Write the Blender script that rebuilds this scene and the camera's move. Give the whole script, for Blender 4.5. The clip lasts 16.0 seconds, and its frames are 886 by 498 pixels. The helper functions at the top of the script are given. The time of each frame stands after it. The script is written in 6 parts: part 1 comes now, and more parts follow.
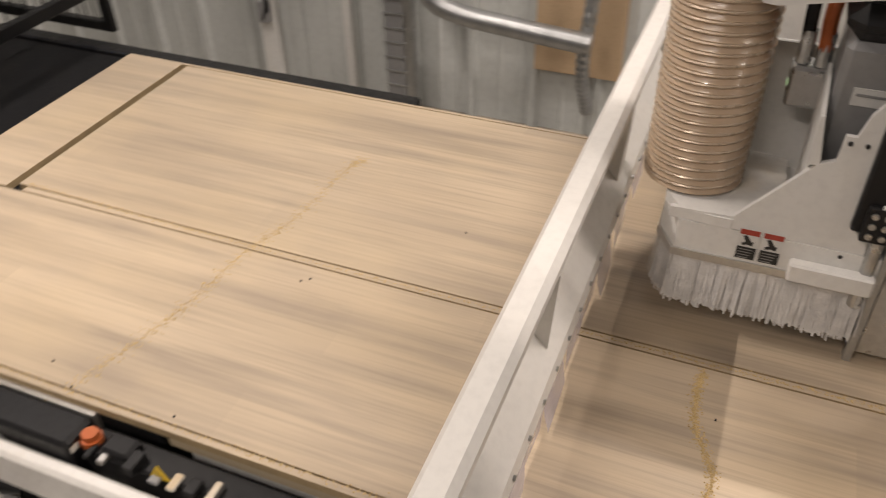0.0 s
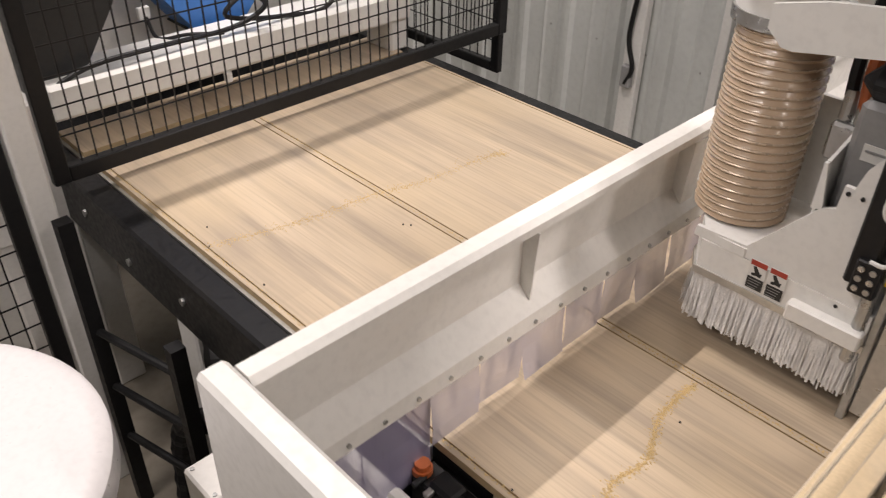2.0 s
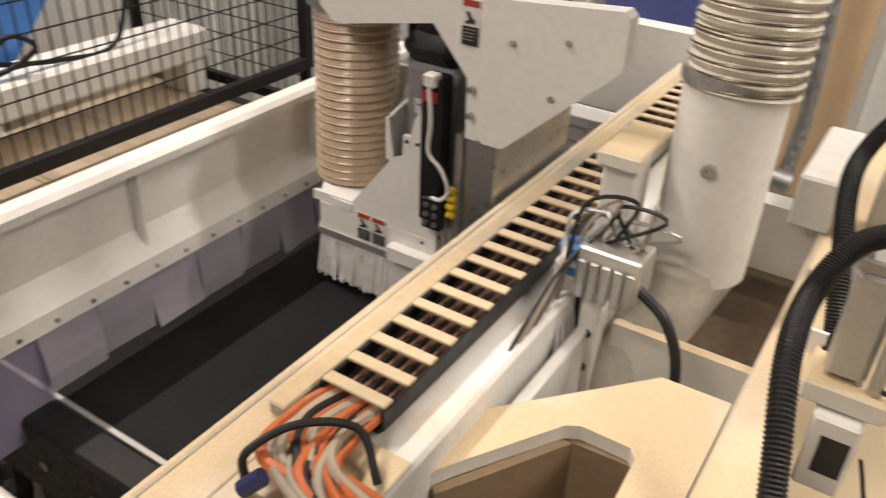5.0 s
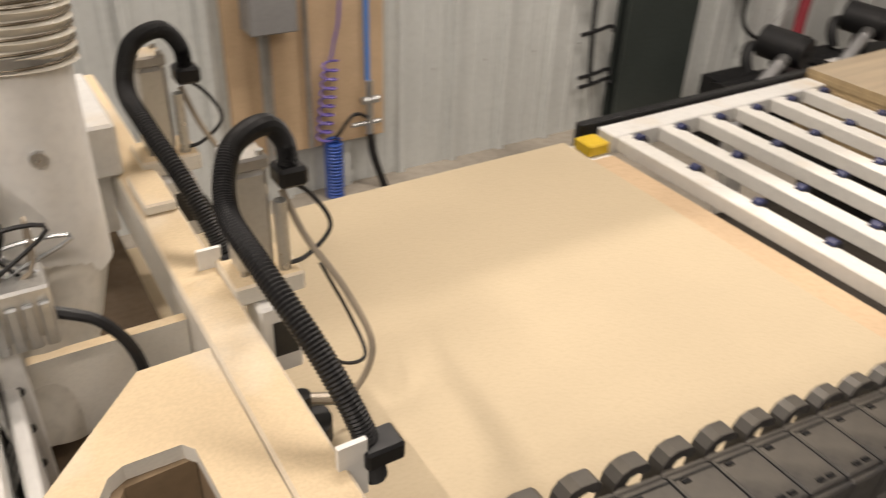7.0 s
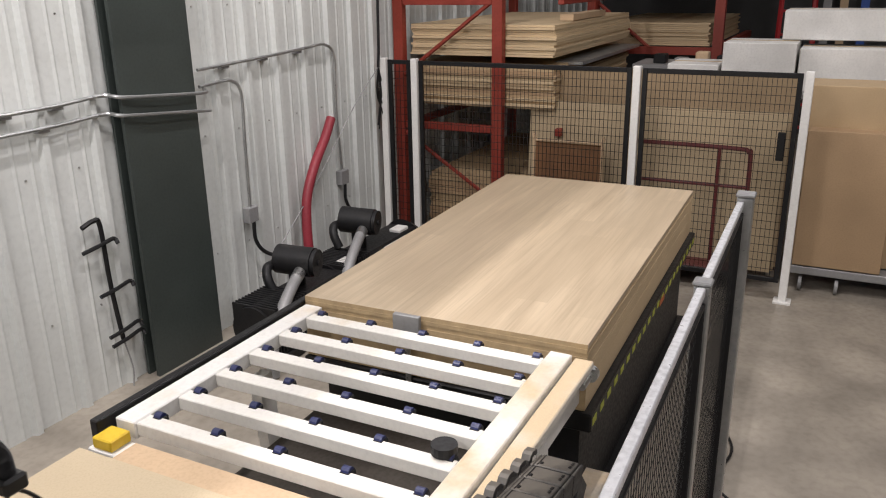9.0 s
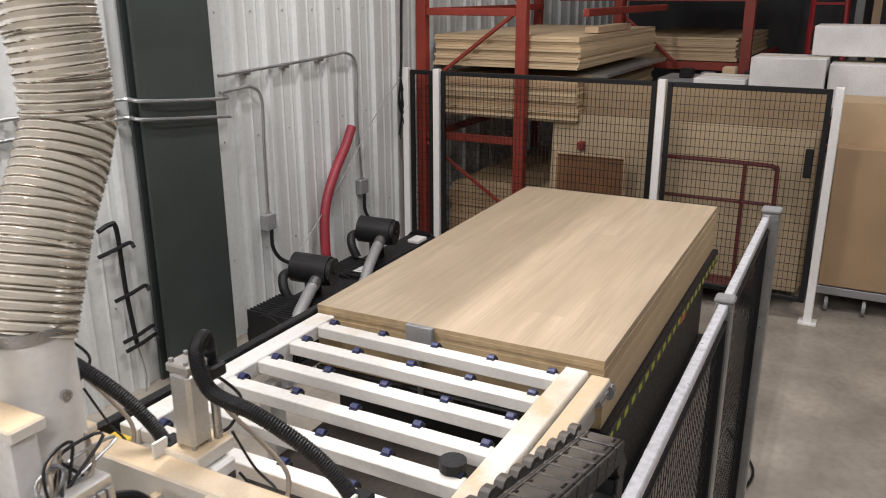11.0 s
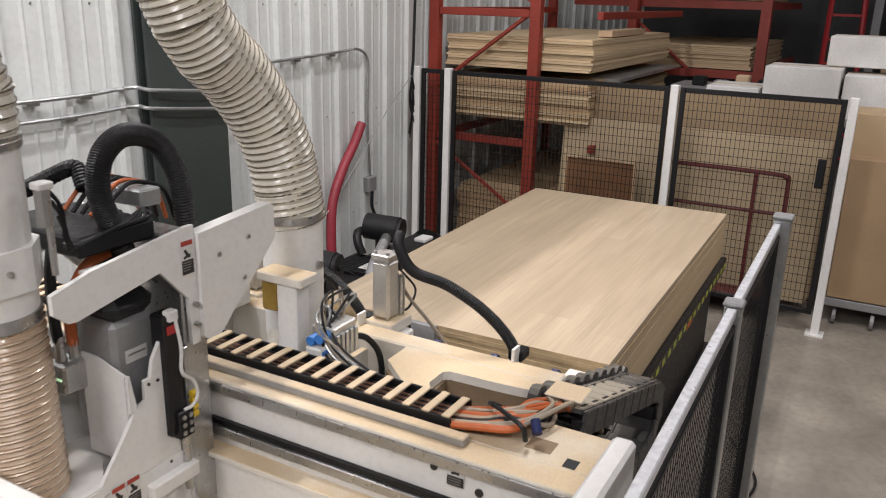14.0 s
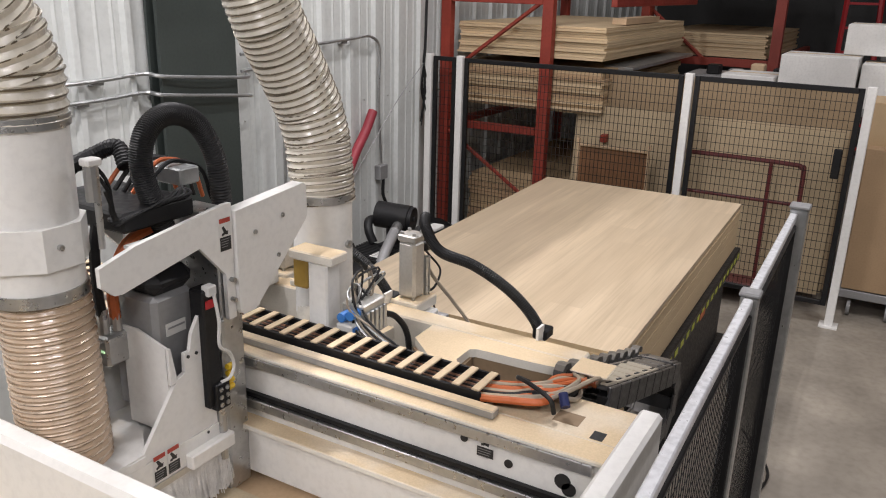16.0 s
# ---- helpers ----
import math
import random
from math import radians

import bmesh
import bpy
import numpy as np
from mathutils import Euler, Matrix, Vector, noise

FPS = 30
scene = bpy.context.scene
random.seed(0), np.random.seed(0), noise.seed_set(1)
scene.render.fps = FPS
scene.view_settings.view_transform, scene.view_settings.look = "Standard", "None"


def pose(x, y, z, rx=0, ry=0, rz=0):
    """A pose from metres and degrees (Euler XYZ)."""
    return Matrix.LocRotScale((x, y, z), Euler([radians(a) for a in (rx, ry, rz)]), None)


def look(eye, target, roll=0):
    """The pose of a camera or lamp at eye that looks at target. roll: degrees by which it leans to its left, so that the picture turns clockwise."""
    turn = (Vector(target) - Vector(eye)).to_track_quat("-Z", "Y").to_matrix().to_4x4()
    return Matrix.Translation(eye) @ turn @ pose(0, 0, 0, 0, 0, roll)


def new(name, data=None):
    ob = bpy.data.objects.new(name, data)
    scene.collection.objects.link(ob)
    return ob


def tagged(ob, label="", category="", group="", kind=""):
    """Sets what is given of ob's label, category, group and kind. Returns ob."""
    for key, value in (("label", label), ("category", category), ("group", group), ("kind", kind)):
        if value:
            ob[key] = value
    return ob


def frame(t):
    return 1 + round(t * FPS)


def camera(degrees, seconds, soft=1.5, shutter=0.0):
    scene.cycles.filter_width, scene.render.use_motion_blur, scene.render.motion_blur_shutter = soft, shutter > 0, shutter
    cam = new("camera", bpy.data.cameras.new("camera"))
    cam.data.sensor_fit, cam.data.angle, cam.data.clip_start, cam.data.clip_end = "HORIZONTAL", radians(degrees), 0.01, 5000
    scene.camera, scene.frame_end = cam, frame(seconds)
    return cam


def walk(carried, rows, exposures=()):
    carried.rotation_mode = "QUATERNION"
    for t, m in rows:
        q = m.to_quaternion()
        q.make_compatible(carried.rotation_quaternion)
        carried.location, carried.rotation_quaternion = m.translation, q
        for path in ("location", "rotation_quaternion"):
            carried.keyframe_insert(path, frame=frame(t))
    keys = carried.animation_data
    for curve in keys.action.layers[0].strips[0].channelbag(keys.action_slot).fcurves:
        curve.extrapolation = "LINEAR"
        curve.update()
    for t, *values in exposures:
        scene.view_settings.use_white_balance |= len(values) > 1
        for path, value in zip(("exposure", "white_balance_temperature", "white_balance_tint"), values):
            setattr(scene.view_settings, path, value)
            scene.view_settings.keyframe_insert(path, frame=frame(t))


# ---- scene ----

# ---------------------------------------------------------------- camera
cam = camera(57.5, 16.0, soft=1.1, shutter=0.4)
PATH = [
    (0, (0.017, -0.655, 2.128), (-0.586, 0.787, 0.88), -1.2),
    (0.5, (-0.05, -0.658, 2.125), (-0.953, 0.625, 0.884), -1.0),
    (1, (-0.12, -0.694, 2.133), (-1.199, 0.488, 0.934), 1.0),
    (1.5, (-0.19, -0.705, 2.14), (-1.345, 0.464, 1.001), 0.9),
    (2, (-0.206, -0.709, 2.145), (-1.379, 0.437, 1.001), 1.0),
    (2.5, (-0.254, -0.721, 2.141), (-1.507, 0.371, 1.028), 1.3),
    (3, (-0.276, -0.735, 2.104), (-1.574, 0.343, 1.03), -0.5),
    (3.2, (-0.285, -0.733, 2.098), (-1.602, 0.338, 1.036), -0.4),
    (5.5, (-0.295, -0.59, 2.045), (-0.819, 1.016, 0.975), 2.5),
    (6, (-0.367, -0.594, 2.042), (-0.381, 1.074, 0.938), 2.6),
    (6.5, (-0.335, -0.566, 2.039), (0.186, 1.012, 0.926), 4.4),
    (7, (-0.266, -0.572, 2.033), (0.639, 0.852, 0.959), 2.4),
    (7.5, (-0.198, -0.649, 2.085), (1.011, 0.532, 1.016), 2.6),
    (8, (-0.188, -0.677, 2.109), (1.198, 0.45, 1.21), -1.6),
    (8.5, (-0.136, -0.717, 2.218), (1.449, 0.256, 1.481), -0.2),
    (9, (-0.119, -0.748, 2.294), (1.576, 0.102, 1.657), -0.9),
    (11.5, (-0.049, -0.741, 2.259), (1.625, 0.177, 1.661), 0.3),
    (12, (-0.049, -0.735, 2.258), (1.628, 0.186, 1.675), 1.1),
    (12.5, (-0.055, -0.722, 2.254), (1.621, 0.192, 1.659), 1.6),
    (13, (-0.055, -0.724, 2.255), (1.624, 0.184, 1.657), 1.6),
    (13.5, (-0.029, -0.731, 2.244), (1.645, 0.188, 1.65), 1.5),
    (14, (-0.034, -0.735, 2.234), (1.639, 0.182, 1.634), 1.5),
    (14.5, (-0.009, -0.722, 2.229), (1.66, 0.199, 1.622), 2.3),
    (15, (-0.023, -0.719, 2.226), (1.635, 0.211, 1.606), 2.3),
    (15.5, (-0.022, -0.722, 2.225), (1.63, 0.214, 1.598), 2.1),
    (16, (-0.019, -0.721, 2.223), (1.635, 0.214, 1.597), 1.6),
]
walk(cam, [(t, look(eye, target, roll)) for t, eye, target, roll in PATH],
     [(0, -0.50, 7500, 15), (1.0, -0.31, 7100, 15), (3.2, -0.20, 7050, 15), (5.3, -0.12, 7700, 13), (6.7, -0.22, 7600, 13), (8.2, -0.15, 7050, 13), (9.0, -0.02, 6650, 13), (16, 0.0, 6500, 13)])

# gantry travel along the table: seconds, metres
TRAVEL = [(0, 0), (0.5, -0.192), (1, -0.381), (1.5, -0.578), (2, -0.764), (2.5, -0.962), (3, -1.163), (3.2, -1.238), (3.5, -1.318), (5.5, -1.318), (5.75, -1.305), (6, -1.257), (6.5, -1.128), (7, -0.986), (7.5, -0.865), (8, -0.737), (9, -0.47), (10, -0.202), (11.5, 0.2), (12, 0.331), (12.5, 0.457), (13, 0.592), (13.5, 0.740), (14, 0.874), (14.25, 0.935), (14.5, 0.968), (14.7, 0.960), (15, 0.958), (16, 0.958)]


def travel(t):
    return float(np.interp(t, [a for a, b in TRAVEL], [b for a, b in TRAVEL]))


# ---------------------------------------------------------------- light
world = bpy.data.worlds.new("world")
scene.world = world
world.use_nodes = True
world.node_tree.nodes["Background"].inputs[0].default_value = (0.75, 0.85, 1.0, 1)
world.node_tree.nodes["Background"].inputs[1].default_value = 0.012
scene.view_settings.exposure = 0.0
LAMPS = [(-2.6, 0.3, 1.8, 90), (-0.7, -3.3, 0.75, 0), (-1.5, 1.7, 0.42, 0), (1.1, 1.8, 1.4, 0), (2.5, 0.9, 1.0, 0), (4.6, 1.7, 0.62, 0), (4.4, -1.4, 0.9, 0), (8.6, 0.2, 0.24, 0), (-1.7, -2.3, 0.9, 0), (8.0, -2.6, 0.35, 0)]
LAMP_Z, LAMP_W = 4.55, 72.0


# ---------------------------------------------------------------- small tools
def thing(name, label, category, group="", loc=(0, 0, 0), rz=0, kind=""):
    ob = new(name)
    ob.empty_display_size = 0.1
    ob.matrix_basis = pose(*loc, 0, 0, rz)
    return tagged(ob, label, category, group, kind)


def part(name, bm, material, parent=None, label="", kind="", smooth=False):
    me = bpy.data.meshes.new(name)
    bmesh.ops.recalc_face_normals(bm, faces=bm.faces)
    bm.to_mesh(me)
    bm.free()
    me.materials.append(material)
    if smooth:
        for p in me.polygons:
            p.use_smooth = True
        me.set_sharp_from_angle(angle=radians(38))
    ob = new(name, me)
    if parent is not None:
        ob.parent = parent
    return tagged(ob, label, "", "", kind)


def again(ob, m, parent=None):
    """A second piece on the same mesh."""
    o = ob.copy()
    scene.collection.objects.link(o)
    o.parent = parent if parent is not None else ob.parent
    o.matrix_basis = m
    return o


def whole(name, bm, material, label, category, group="", kind="", smooth=False):
    return tagged(part(name, bm, material, None, "", "", smooth), label, category, group, kind)


def box(bm, x0, x1, y0, y1, z0, z1, bev=0.0, seg=1):
    r = bmesh.ops.create_cube(bm, size=1)
    vs = r["verts"]
    for v in vs:
        v.co = Vector(((x0 + x1) / 2 + v.co.x * (x1 - x0), (y0 + y1) / 2 + v.co.y * (y1 - y0), (z0 + z1) / 2 + v.co.z * (z1 - z0)))
    if bev:
        es = list({e for v in vs for e in v.link_edges})
        bmesh.ops.bevel(bm, geom=es, offset=bev, segments=seg, affect="EDGES")
    return bm


def boxes(*rows, bev=0.0):
    bm = bmesh.new()
    for r in rows:
        box(bm, *r, bev=bev)
    return bm


def prism(bm, pts, axis, a, b):
    """A flat outline pushed along an axis from a to b; pts are the other two coordinates in xyz order."""
    def put(p, d):
        c = list(p)
        c.insert("xyz".index(axis), d)
        return bm.verts.new(c)
    lo, hi = [put(p, a) for p in pts], [put(p, b) for p in pts]
    n = len(pts)
    bm.faces.new(lo)
    bm.faces.new(hi[::-1])
    for i in range(n):
        bm.faces.new((lo[i], lo[(i + 1) % n], hi[(i + 1) % n], hi[i]))
    return bm


def rod(bm, p, q, r, seg=12, r2=None):
    p, q = Vector(p), Vector(q)
    d = q - p
    m = Matrix.Translation((p + q) / 2) @ d.to_track_quat("Z", "Y").to_matrix().to_4x4()
    bmesh.ops.create_cone(bm, cap_ends=True, segments=seg, radius1=r, radius2=r if r2 is None else r2, depth=d.length, matrix=m)
    return bm


def rods(*rows, seg=10):
    bm = bmesh.new()
    for p, q, r in rows:
        rod(bm, p, q, r, seg)
    return bm


def smooth_line(pts, n=40):
    """A Catmull-Rom line through points."""
    p = [Vector(a) for a in pts]
    p = [p[0] * 2 - p[1]] + p + [p[-1] * 2 - p[-2]]
    out = []
    k = len(p) - 3
    for i in range(n + 1):
        u = i / n * k
        j = min(int(u), k - 1)
        f = u - j
        a, b, c, d = p[j:j + 4]
        out.append(0.5 * (2 * b + (c - a) * f + (2 * a - 5 * b + 4 * c - d) * f * f + (3 * b - a - 3 * c + d) * f ** 3))
    return out


def sweep(bm, line, radius, seg=10):
    """A tube along a line; radius may be a function of the ring's number."""
    rings = []
    ref = Vector((0.31, 0.77, 0.55))
    for i, p in enumerate(line):
        d = (line[min(i + 1, len(line) - 1)] - line[max(i - 1, 0)]).normalized()
        u = (ref - d * ref.dot(d)).normalized()
        ref = u
        w = d.cross(u)
        r = radius(i) if callable(radius) else radius
        rings.append([bm.verts.new(p + r * (math.cos(a) * u + math.sin(a) * w)) for a in (2 * math.pi * k / seg for k in range(seg))])
    for a, b in zip(rings, rings[1:]):
        for k in range(seg):
            bm.faces.new((a[k], a[(k + 1) % seg], b[(k + 1) % seg], b[k]))
    bm.faces.new(rings[0][::-1])
    bm.faces.new(rings[-1])
    return bm


def cable(pts, r, n=30, seg=8, ribs=0.0):
    bm = bmesh.new()
    return sweep(bm, smooth_line(pts, n), (lambda i: r + (ribs if i % 2 else 0)) if ribs else r, seg)


# ---------------------------------------------------------------- materials
def nodes_of(name):
    m = bpy.data.materials.new(name)
    m.use_nodes = True
    t = m.node_tree
    return m, t, t.nodes["Principled BSDF"]


def add(t, kind, **inputs):
    n = t.nodes.new(kind)
    for k, v in inputs.items():
        n.inputs[k.replace("_", " ")].default_value = v
    return n


def mixed(t, fac, a, b):
    n = t.nodes.new("ShaderNodeMix")
    n.data_type = "RGBA"
    for sock, v in ((n.inputs[0], fac), (n.inputs[6], a), (n.inputs[7], b)):
        if isinstance(v, (int, float)):
            sock.default_value = v
        elif isinstance(v, tuple):
            sock.default_value = (*v, 1) if len(v) == 3 else v
        else:
            t.links.new(v, sock)
    return n.outputs[2]


def ramp(t, src, a, b):
    n = t.nodes.new("ShaderNodeMapRange")
    n.inputs[1].default_value, n.inputs[2].default_value = a, b
    t.links.new(src, n.inputs[0])
    return n.outputs[0]


def times(t, a, b, op="MULTIPLY"):
    n = t.nodes.new("ShaderNodeMath")
    n.operation = op
    for sock, v in zip(n.inputs, (a, b)):
        if isinstance(v, (int, float)):
            sock.default_value = v
        else:
            t.links.new(v, sock)
    return n.outputs[0]


def noise_of(t, scale, stretch=(1, 1, 1), detail=4.0, space="Object"):
    c = t.nodes.new("ShaderNodeTexCoord")
    mp = t.nodes.new("ShaderNodeMapping")
    mp.inputs["Scale"].default_value = stretch
    t.links.new(c.outputs[space], mp.inputs[0])
    n = add(t, "ShaderNodeTexNoise", Scale=scale, Detail=detail)
    t.links.new(mp.outputs[0], n.inputs["Vector"])
    return n.outputs["Fac"]


def surface(name, colour, rough=0.5, metal=0.0, dark=0.75, coarse=3.0, fine=60.0, bump=0.05, dust=0.0, dust_colour=(0.66, 0.52, 0.34), coat=0.0, spec=0.5):
    """Paint, plastic or metal with stains, fine grain and, on top faces, settled sawdust."""
    m, t, b = nodes_of(name)
    big, small = noise_of(t, coarse), noise_of(t, fine)
    c = mixed(t, ramp(t, big, 0.35, 0.75), colour, tuple(v * dark for v in colour))
    c = mixed(t, times(t, ramp(t, small, 0.45, 0.8), 0.35), c, tuple(v * dark * 0.8 for v in colour))
    r = ramp(t, small, 0.3, 0.7)
    rr = t.nodes.new("ShaderNodeMapRange")
    rr.inputs[3].default_value, rr.inputs[4].default_value = max(rough - 0.08, 0.03), min(rough + 0.1, 1)
    t.links.new(r, rr.inputs[0])
    rough_out = rr.outputs[0]
    if dust:
        g = t.nodes.new("ShaderNodeNewGeometry")
        s = t.nodes.new("ShaderNodeSeparateXYZ")
        t.links.new(g.outputs["Normal"], s.inputs[0])
        up = ramp(t, s.outputs[2], 0.35, 0.9)
        lay = times(t, up, ramp(t, noise_of(t, 4.0, detail=6.0), 0.75 - 0.65 * dust, 1.0 - 0.5 * dust))
        film = times(t, ramp(t, noise_of(t, 9.0, detail=5.0), 0.5, 0.9), 0.3 * dust)
        f = times(t, lay, film, "MAXIMUM")
        c = mixed(t, f, c, mixed(t, ramp(t, small, 0.35, 0.65), dust_colour, tuple(v * 0.9 for v in dust_colour)))
        rough_out = times(t, rough_out, f, "MAXIMUM")
    t.links.new(c, b.inputs["Base Color"])
    t.links.new(rough_out, b.inputs["Roughness"])
    b.inputs["Metallic"].default_value = metal
    b.inputs["Coat Weight"].default_value = coat
    b.inputs["Specular IOR Level"].default_value = spec
    if bump:
        bp = add(t, "ShaderNodeBump", Strength=bump, Distance=0.004)
        t.links.new(small, bp.inputs["Height"])
        t.links.new(bp.outputs[0], b.inputs["Normal"])
    return m


def laminate(name, light, mid, grey, rough=0.45, dust=0.0, planks=0.3):
    """Printed oak: long streaks along x, each board with its own bands."""
    m, t, b = nodes_of(name)
    wide = noise_of(t, 2.2, (0.55, 3.2, 3.2), 3.0)
    band = noise_of(t, 5.0, (0.35, 4.5, 4.5), 5.0)
    grain = noise_of(t, 26.0, (0.10, 5.0, 5.0), 6.0)
    c = mixed(t, ramp(t, wide, 0.3, 0.7), light, mid)
    c = mixed(t, times(t, ramp(t, band, 0.42, 0.72), 0.85), c, grey)
    c = mixed(t, times(t, ramp(t, grain, 0.45, 0.75), 0.35), c, tuple(v * 0.62 for v in grey))
    # printed planks: each strip has its own tone
    co = t.nodes.new("ShaderNodeTexCoord")
    xyz = t.nodes.new("ShaderNodeSeparateXYZ")
    t.links.new(co.outputs["Object"], xyz.inputs[0])
    row = times(t, times(t, xyz.outputs[1], 7.6), 0.0, "FLOOR")
    shift = t.nodes.new("ShaderNodeTexWhiteNoise")
    shift.noise_dimensions = "1D"
    t.links.new(row, shift.inputs["W"])
    run = times(t, times(t, times(t, xyz.outputs[0], 1.05), times(t, shift.outputs["Value"], 3.0), "ADD"), 0.0, "FLOOR")
    tone = t.nodes.new("ShaderNodeTexWhiteNoise")
    tone.noise_dimensions = "1D"
    t.links.new(times(t, times(t, row, 7.31), times(t, run, 1.77), "ADD"), tone.inputs["W"])
    c = mixed(t, times(t, tone.outputs["Value"], planks), c, grey)
    if dust:
        f = times(t, ramp(t, noise_of(t, 3.0, detail=6.0), 0.45, 0.8), dust)
        c = mixed(t, f, c, (0.66, 0.51, 0.32))
    t.links.new(c, b.inputs["Base Color"])
    b.inputs["Roughness"].default_value = rough
    bp = add(t, "ShaderNodeBump", Strength=0.06, Distance=0.002)
    t.links.new(grain, bp.inputs["Height"])
    t.links.new(bp.outputs[0], b.inputs["Normal"])
    return m


def clear(name, colour, rough, alpha_from, alpha_to, scale):
    """A thin soft plastic sheet that lets part of the light through, with streaks."""
    m, t, b = nodes_of(name)
    n = noise_of(t, scale, (6, 6, 0.5))
    t.links.new(mixed(t, ramp(t, n, 0.35, 0.7), colour, tuple(v * 0.7 for v in colour)), b.inputs["Base Color"])
    b.inputs["Roughness"].default_value = rough
    a = t.nodes.new("ShaderNodeMapRange")
    a.inputs[1].default_value, a.inputs[2].default_value, a.inputs[3].default_value, a.inputs[4].default_value = 0.3, 0.7, alpha_from, alpha_to
    t.links.new(n, a.inputs[0])
    t.links.new(a.outputs[0], b.inputs["Alpha"])
    return m


def glowing(name, colour, strength):
    m, t, b = nodes_of(name)
    b.inputs["Base Color"].default_value = (*colour, 1)
    b.inputs["Emission Color"].default_value = (*colour, 1)
    b.inputs["Emission Strength"].default_value = strength
    return m


WHITE = surface("white_enamel", (0.78, 0.77, 0.74), 0.38, dark=0.9, bump=0.02)
WHITE_DUSTY = surface("white_enamel_with_sawdust", (0.78, 0.77, 0.74), 0.42, dark=0.9, bump=0.03, dust=0.35)
TAN_DUST = surface("white_enamel_under_sawdust", (0.76, 0.73, 0.66), 0.5, dark=0.9, fine=220, bump=0.15, dust=1.05)
WHITE_FILM = surface("white_enamel_with_faint_dust", (0.80, 0.78, 0.74), 0.4, dark=0.94, bump=0.02, dust=0.12)
STEEL = surface("bright_steel", (0.55, 0.55, 0.54), 0.32, 0.9, dark=0.7, bump=0.03)
STEEL_DUSTY = surface("steel_with_sawdust", (0.50, 0.49, 0.47), 0.4, 0.8, dark=0.7, bump=0.04, dust=0.6)
ALU = surface("brushed_aluminium", (0.62, 0.61, 0.58), 0.36, 0.75, dark=0.8, fine=120, bump=0.03, dust=0.15)
GREY_DARK = surface("dark_grey_paint", (0.022, 0.024, 0.026), 0.45, dark=0.8)
GREY = surface("grey_housing", (0.30, 0.30, 0.30), 0.45, 0.2, dark=0.8)
BLACK = surface("black_paint", (0.009, 0.009, 0.010), 0.45, dark=0.7, bump=0.04, dust=0.03, spec=0.35)
BLACK_RUBBER = surface("black_rubber", (0.011, 0.011, 0.012), 0.5, dark=0.6, bump=0.1, dust=0.04, spec=0.35)
BELT = surface("black_belt", (0.007, 0.007, 0.008), 0.65, dark=0.6, bump=0.15, fine=200, dust=0.02, spec=0.2)
CHAIN = surface("black_plastic_chain", (0.055, 0.055, 0.057), 0.42, dark=0.6, bump=0.06, dust=0.4, dust_colour=(0.26, 0.23, 0.185))
CHAIN_DUSTY = surface("plastic_chain_under_sawdust", (0.06, 0.06, 0.06), 0.5, dark=0.6, bump=0.08, dust=0.85, dust_colour=(0.42, 0.37, 0.29))
CHAIN_TAN = surface("dusty_plastic_rung", (0.50, 0.39, 0.26), 0.6, dark=0.85, bump=0.1, dust=0.8)
OAK = laminate("oak_laminate_dusty", (0.60, 0.48, 0.345), (0.50, 0.395, 0.28), (0.34, 0.275, 0.21), 0.42, dust=0.4)
OAK_STACK = laminate("oak_laminate", (0.57, 0.46, 0.325), (0.50, 0.395, 0.27), (0.40, 0.315, 0.215), 0.36, planks=0.55)
CORE = surface("particle_board_core", (0.50, 0.37, 0.21), 0.8, dark=0.75, coarse=20, fine=250, bump=0.3)
SPOIL = surface("mdf_spoilboard", (0.55, 0.448, 0.303), 0.75, dark=0.9, coarse=2.0, fine=150, bump=0.06)
MDF = surface("mdf_board", (0.46, 0.33, 0.19), 0.75, dark=0.85, coarse=2.5, fine=120, bump=0.08)
MDF_PALE = surface("pale_board", (0.58, 0.44, 0.27), 0.7, dark=0.85, coarse=2.5, fine=120, bump=0.08)
MDF_STORE = surface("stored_raw_board", (0.43, 0.335, 0.21), 0.78, dark=0.85, coarse=2.5, fine=120, bump=0.08)
MDF_BROWN = surface("stored_brown_board", (0.30, 0.215, 0.125), 0.78, dark=0.85, coarse=2.5, fine=120, bump=0.08)
CARD = surface("cardboard", (0.40, 0.27, 0.155), 0.8, dark=0.85, coarse=3, fine=90, bump=0.1)
PLY = surface("plywood", (0.60, 0.43, 0.27), 0.65, dark=0.8, coarse=4, fine=80, bump=0.08)
SAWDUST = surface("loose_sawdust", (0.62, 0.45, 0.22), 0.95, dark=0.8, coarse=30, fine=300, bump=0.6)
CLADDING = surface("painted_steel_cladding", (0.62, 0.64, 0.62), 0.45, dark=0.82, coarse=1.2, fine=30, bump=0.03)
CONCRETE = surface("concrete_floor", (0.35, 0.31, 0.255), 0.45, dark=0.55, coarse=2.4, fine=22, bump=0.08, dust=0.12, dust_colour=(0.34, 0.29, 0.22))
# unseen ceiling, coloured dark so that it bounces little fill light
CEIL = surface("low_fill_ceiling", (0.12, 0.12, 0.12), 0.7)
# dark wall colours: the hall's gloom is in the paint, cutting bounced light
LOW_FILL = surface("low_fill_wall_sheet", (0.20, 0.20, 0.19), 0.6)
GLOOM_WALL = surface("end_wall_gloom", (0.055, 0.055, 0.055), 0.6)
COLUMN = surface("dark_green_paint", (0.042, 0.052, 0.048), 0.45, dark=0.8)
ORANGE = surface("orange_rack_paint", (0.26, 0.034, 0.019), 0.5, dark=0.7)
RED_HOSE = surface("dull_red_rubber", (0.30, 0.030, 0.045), 0.5, dark=0.75)
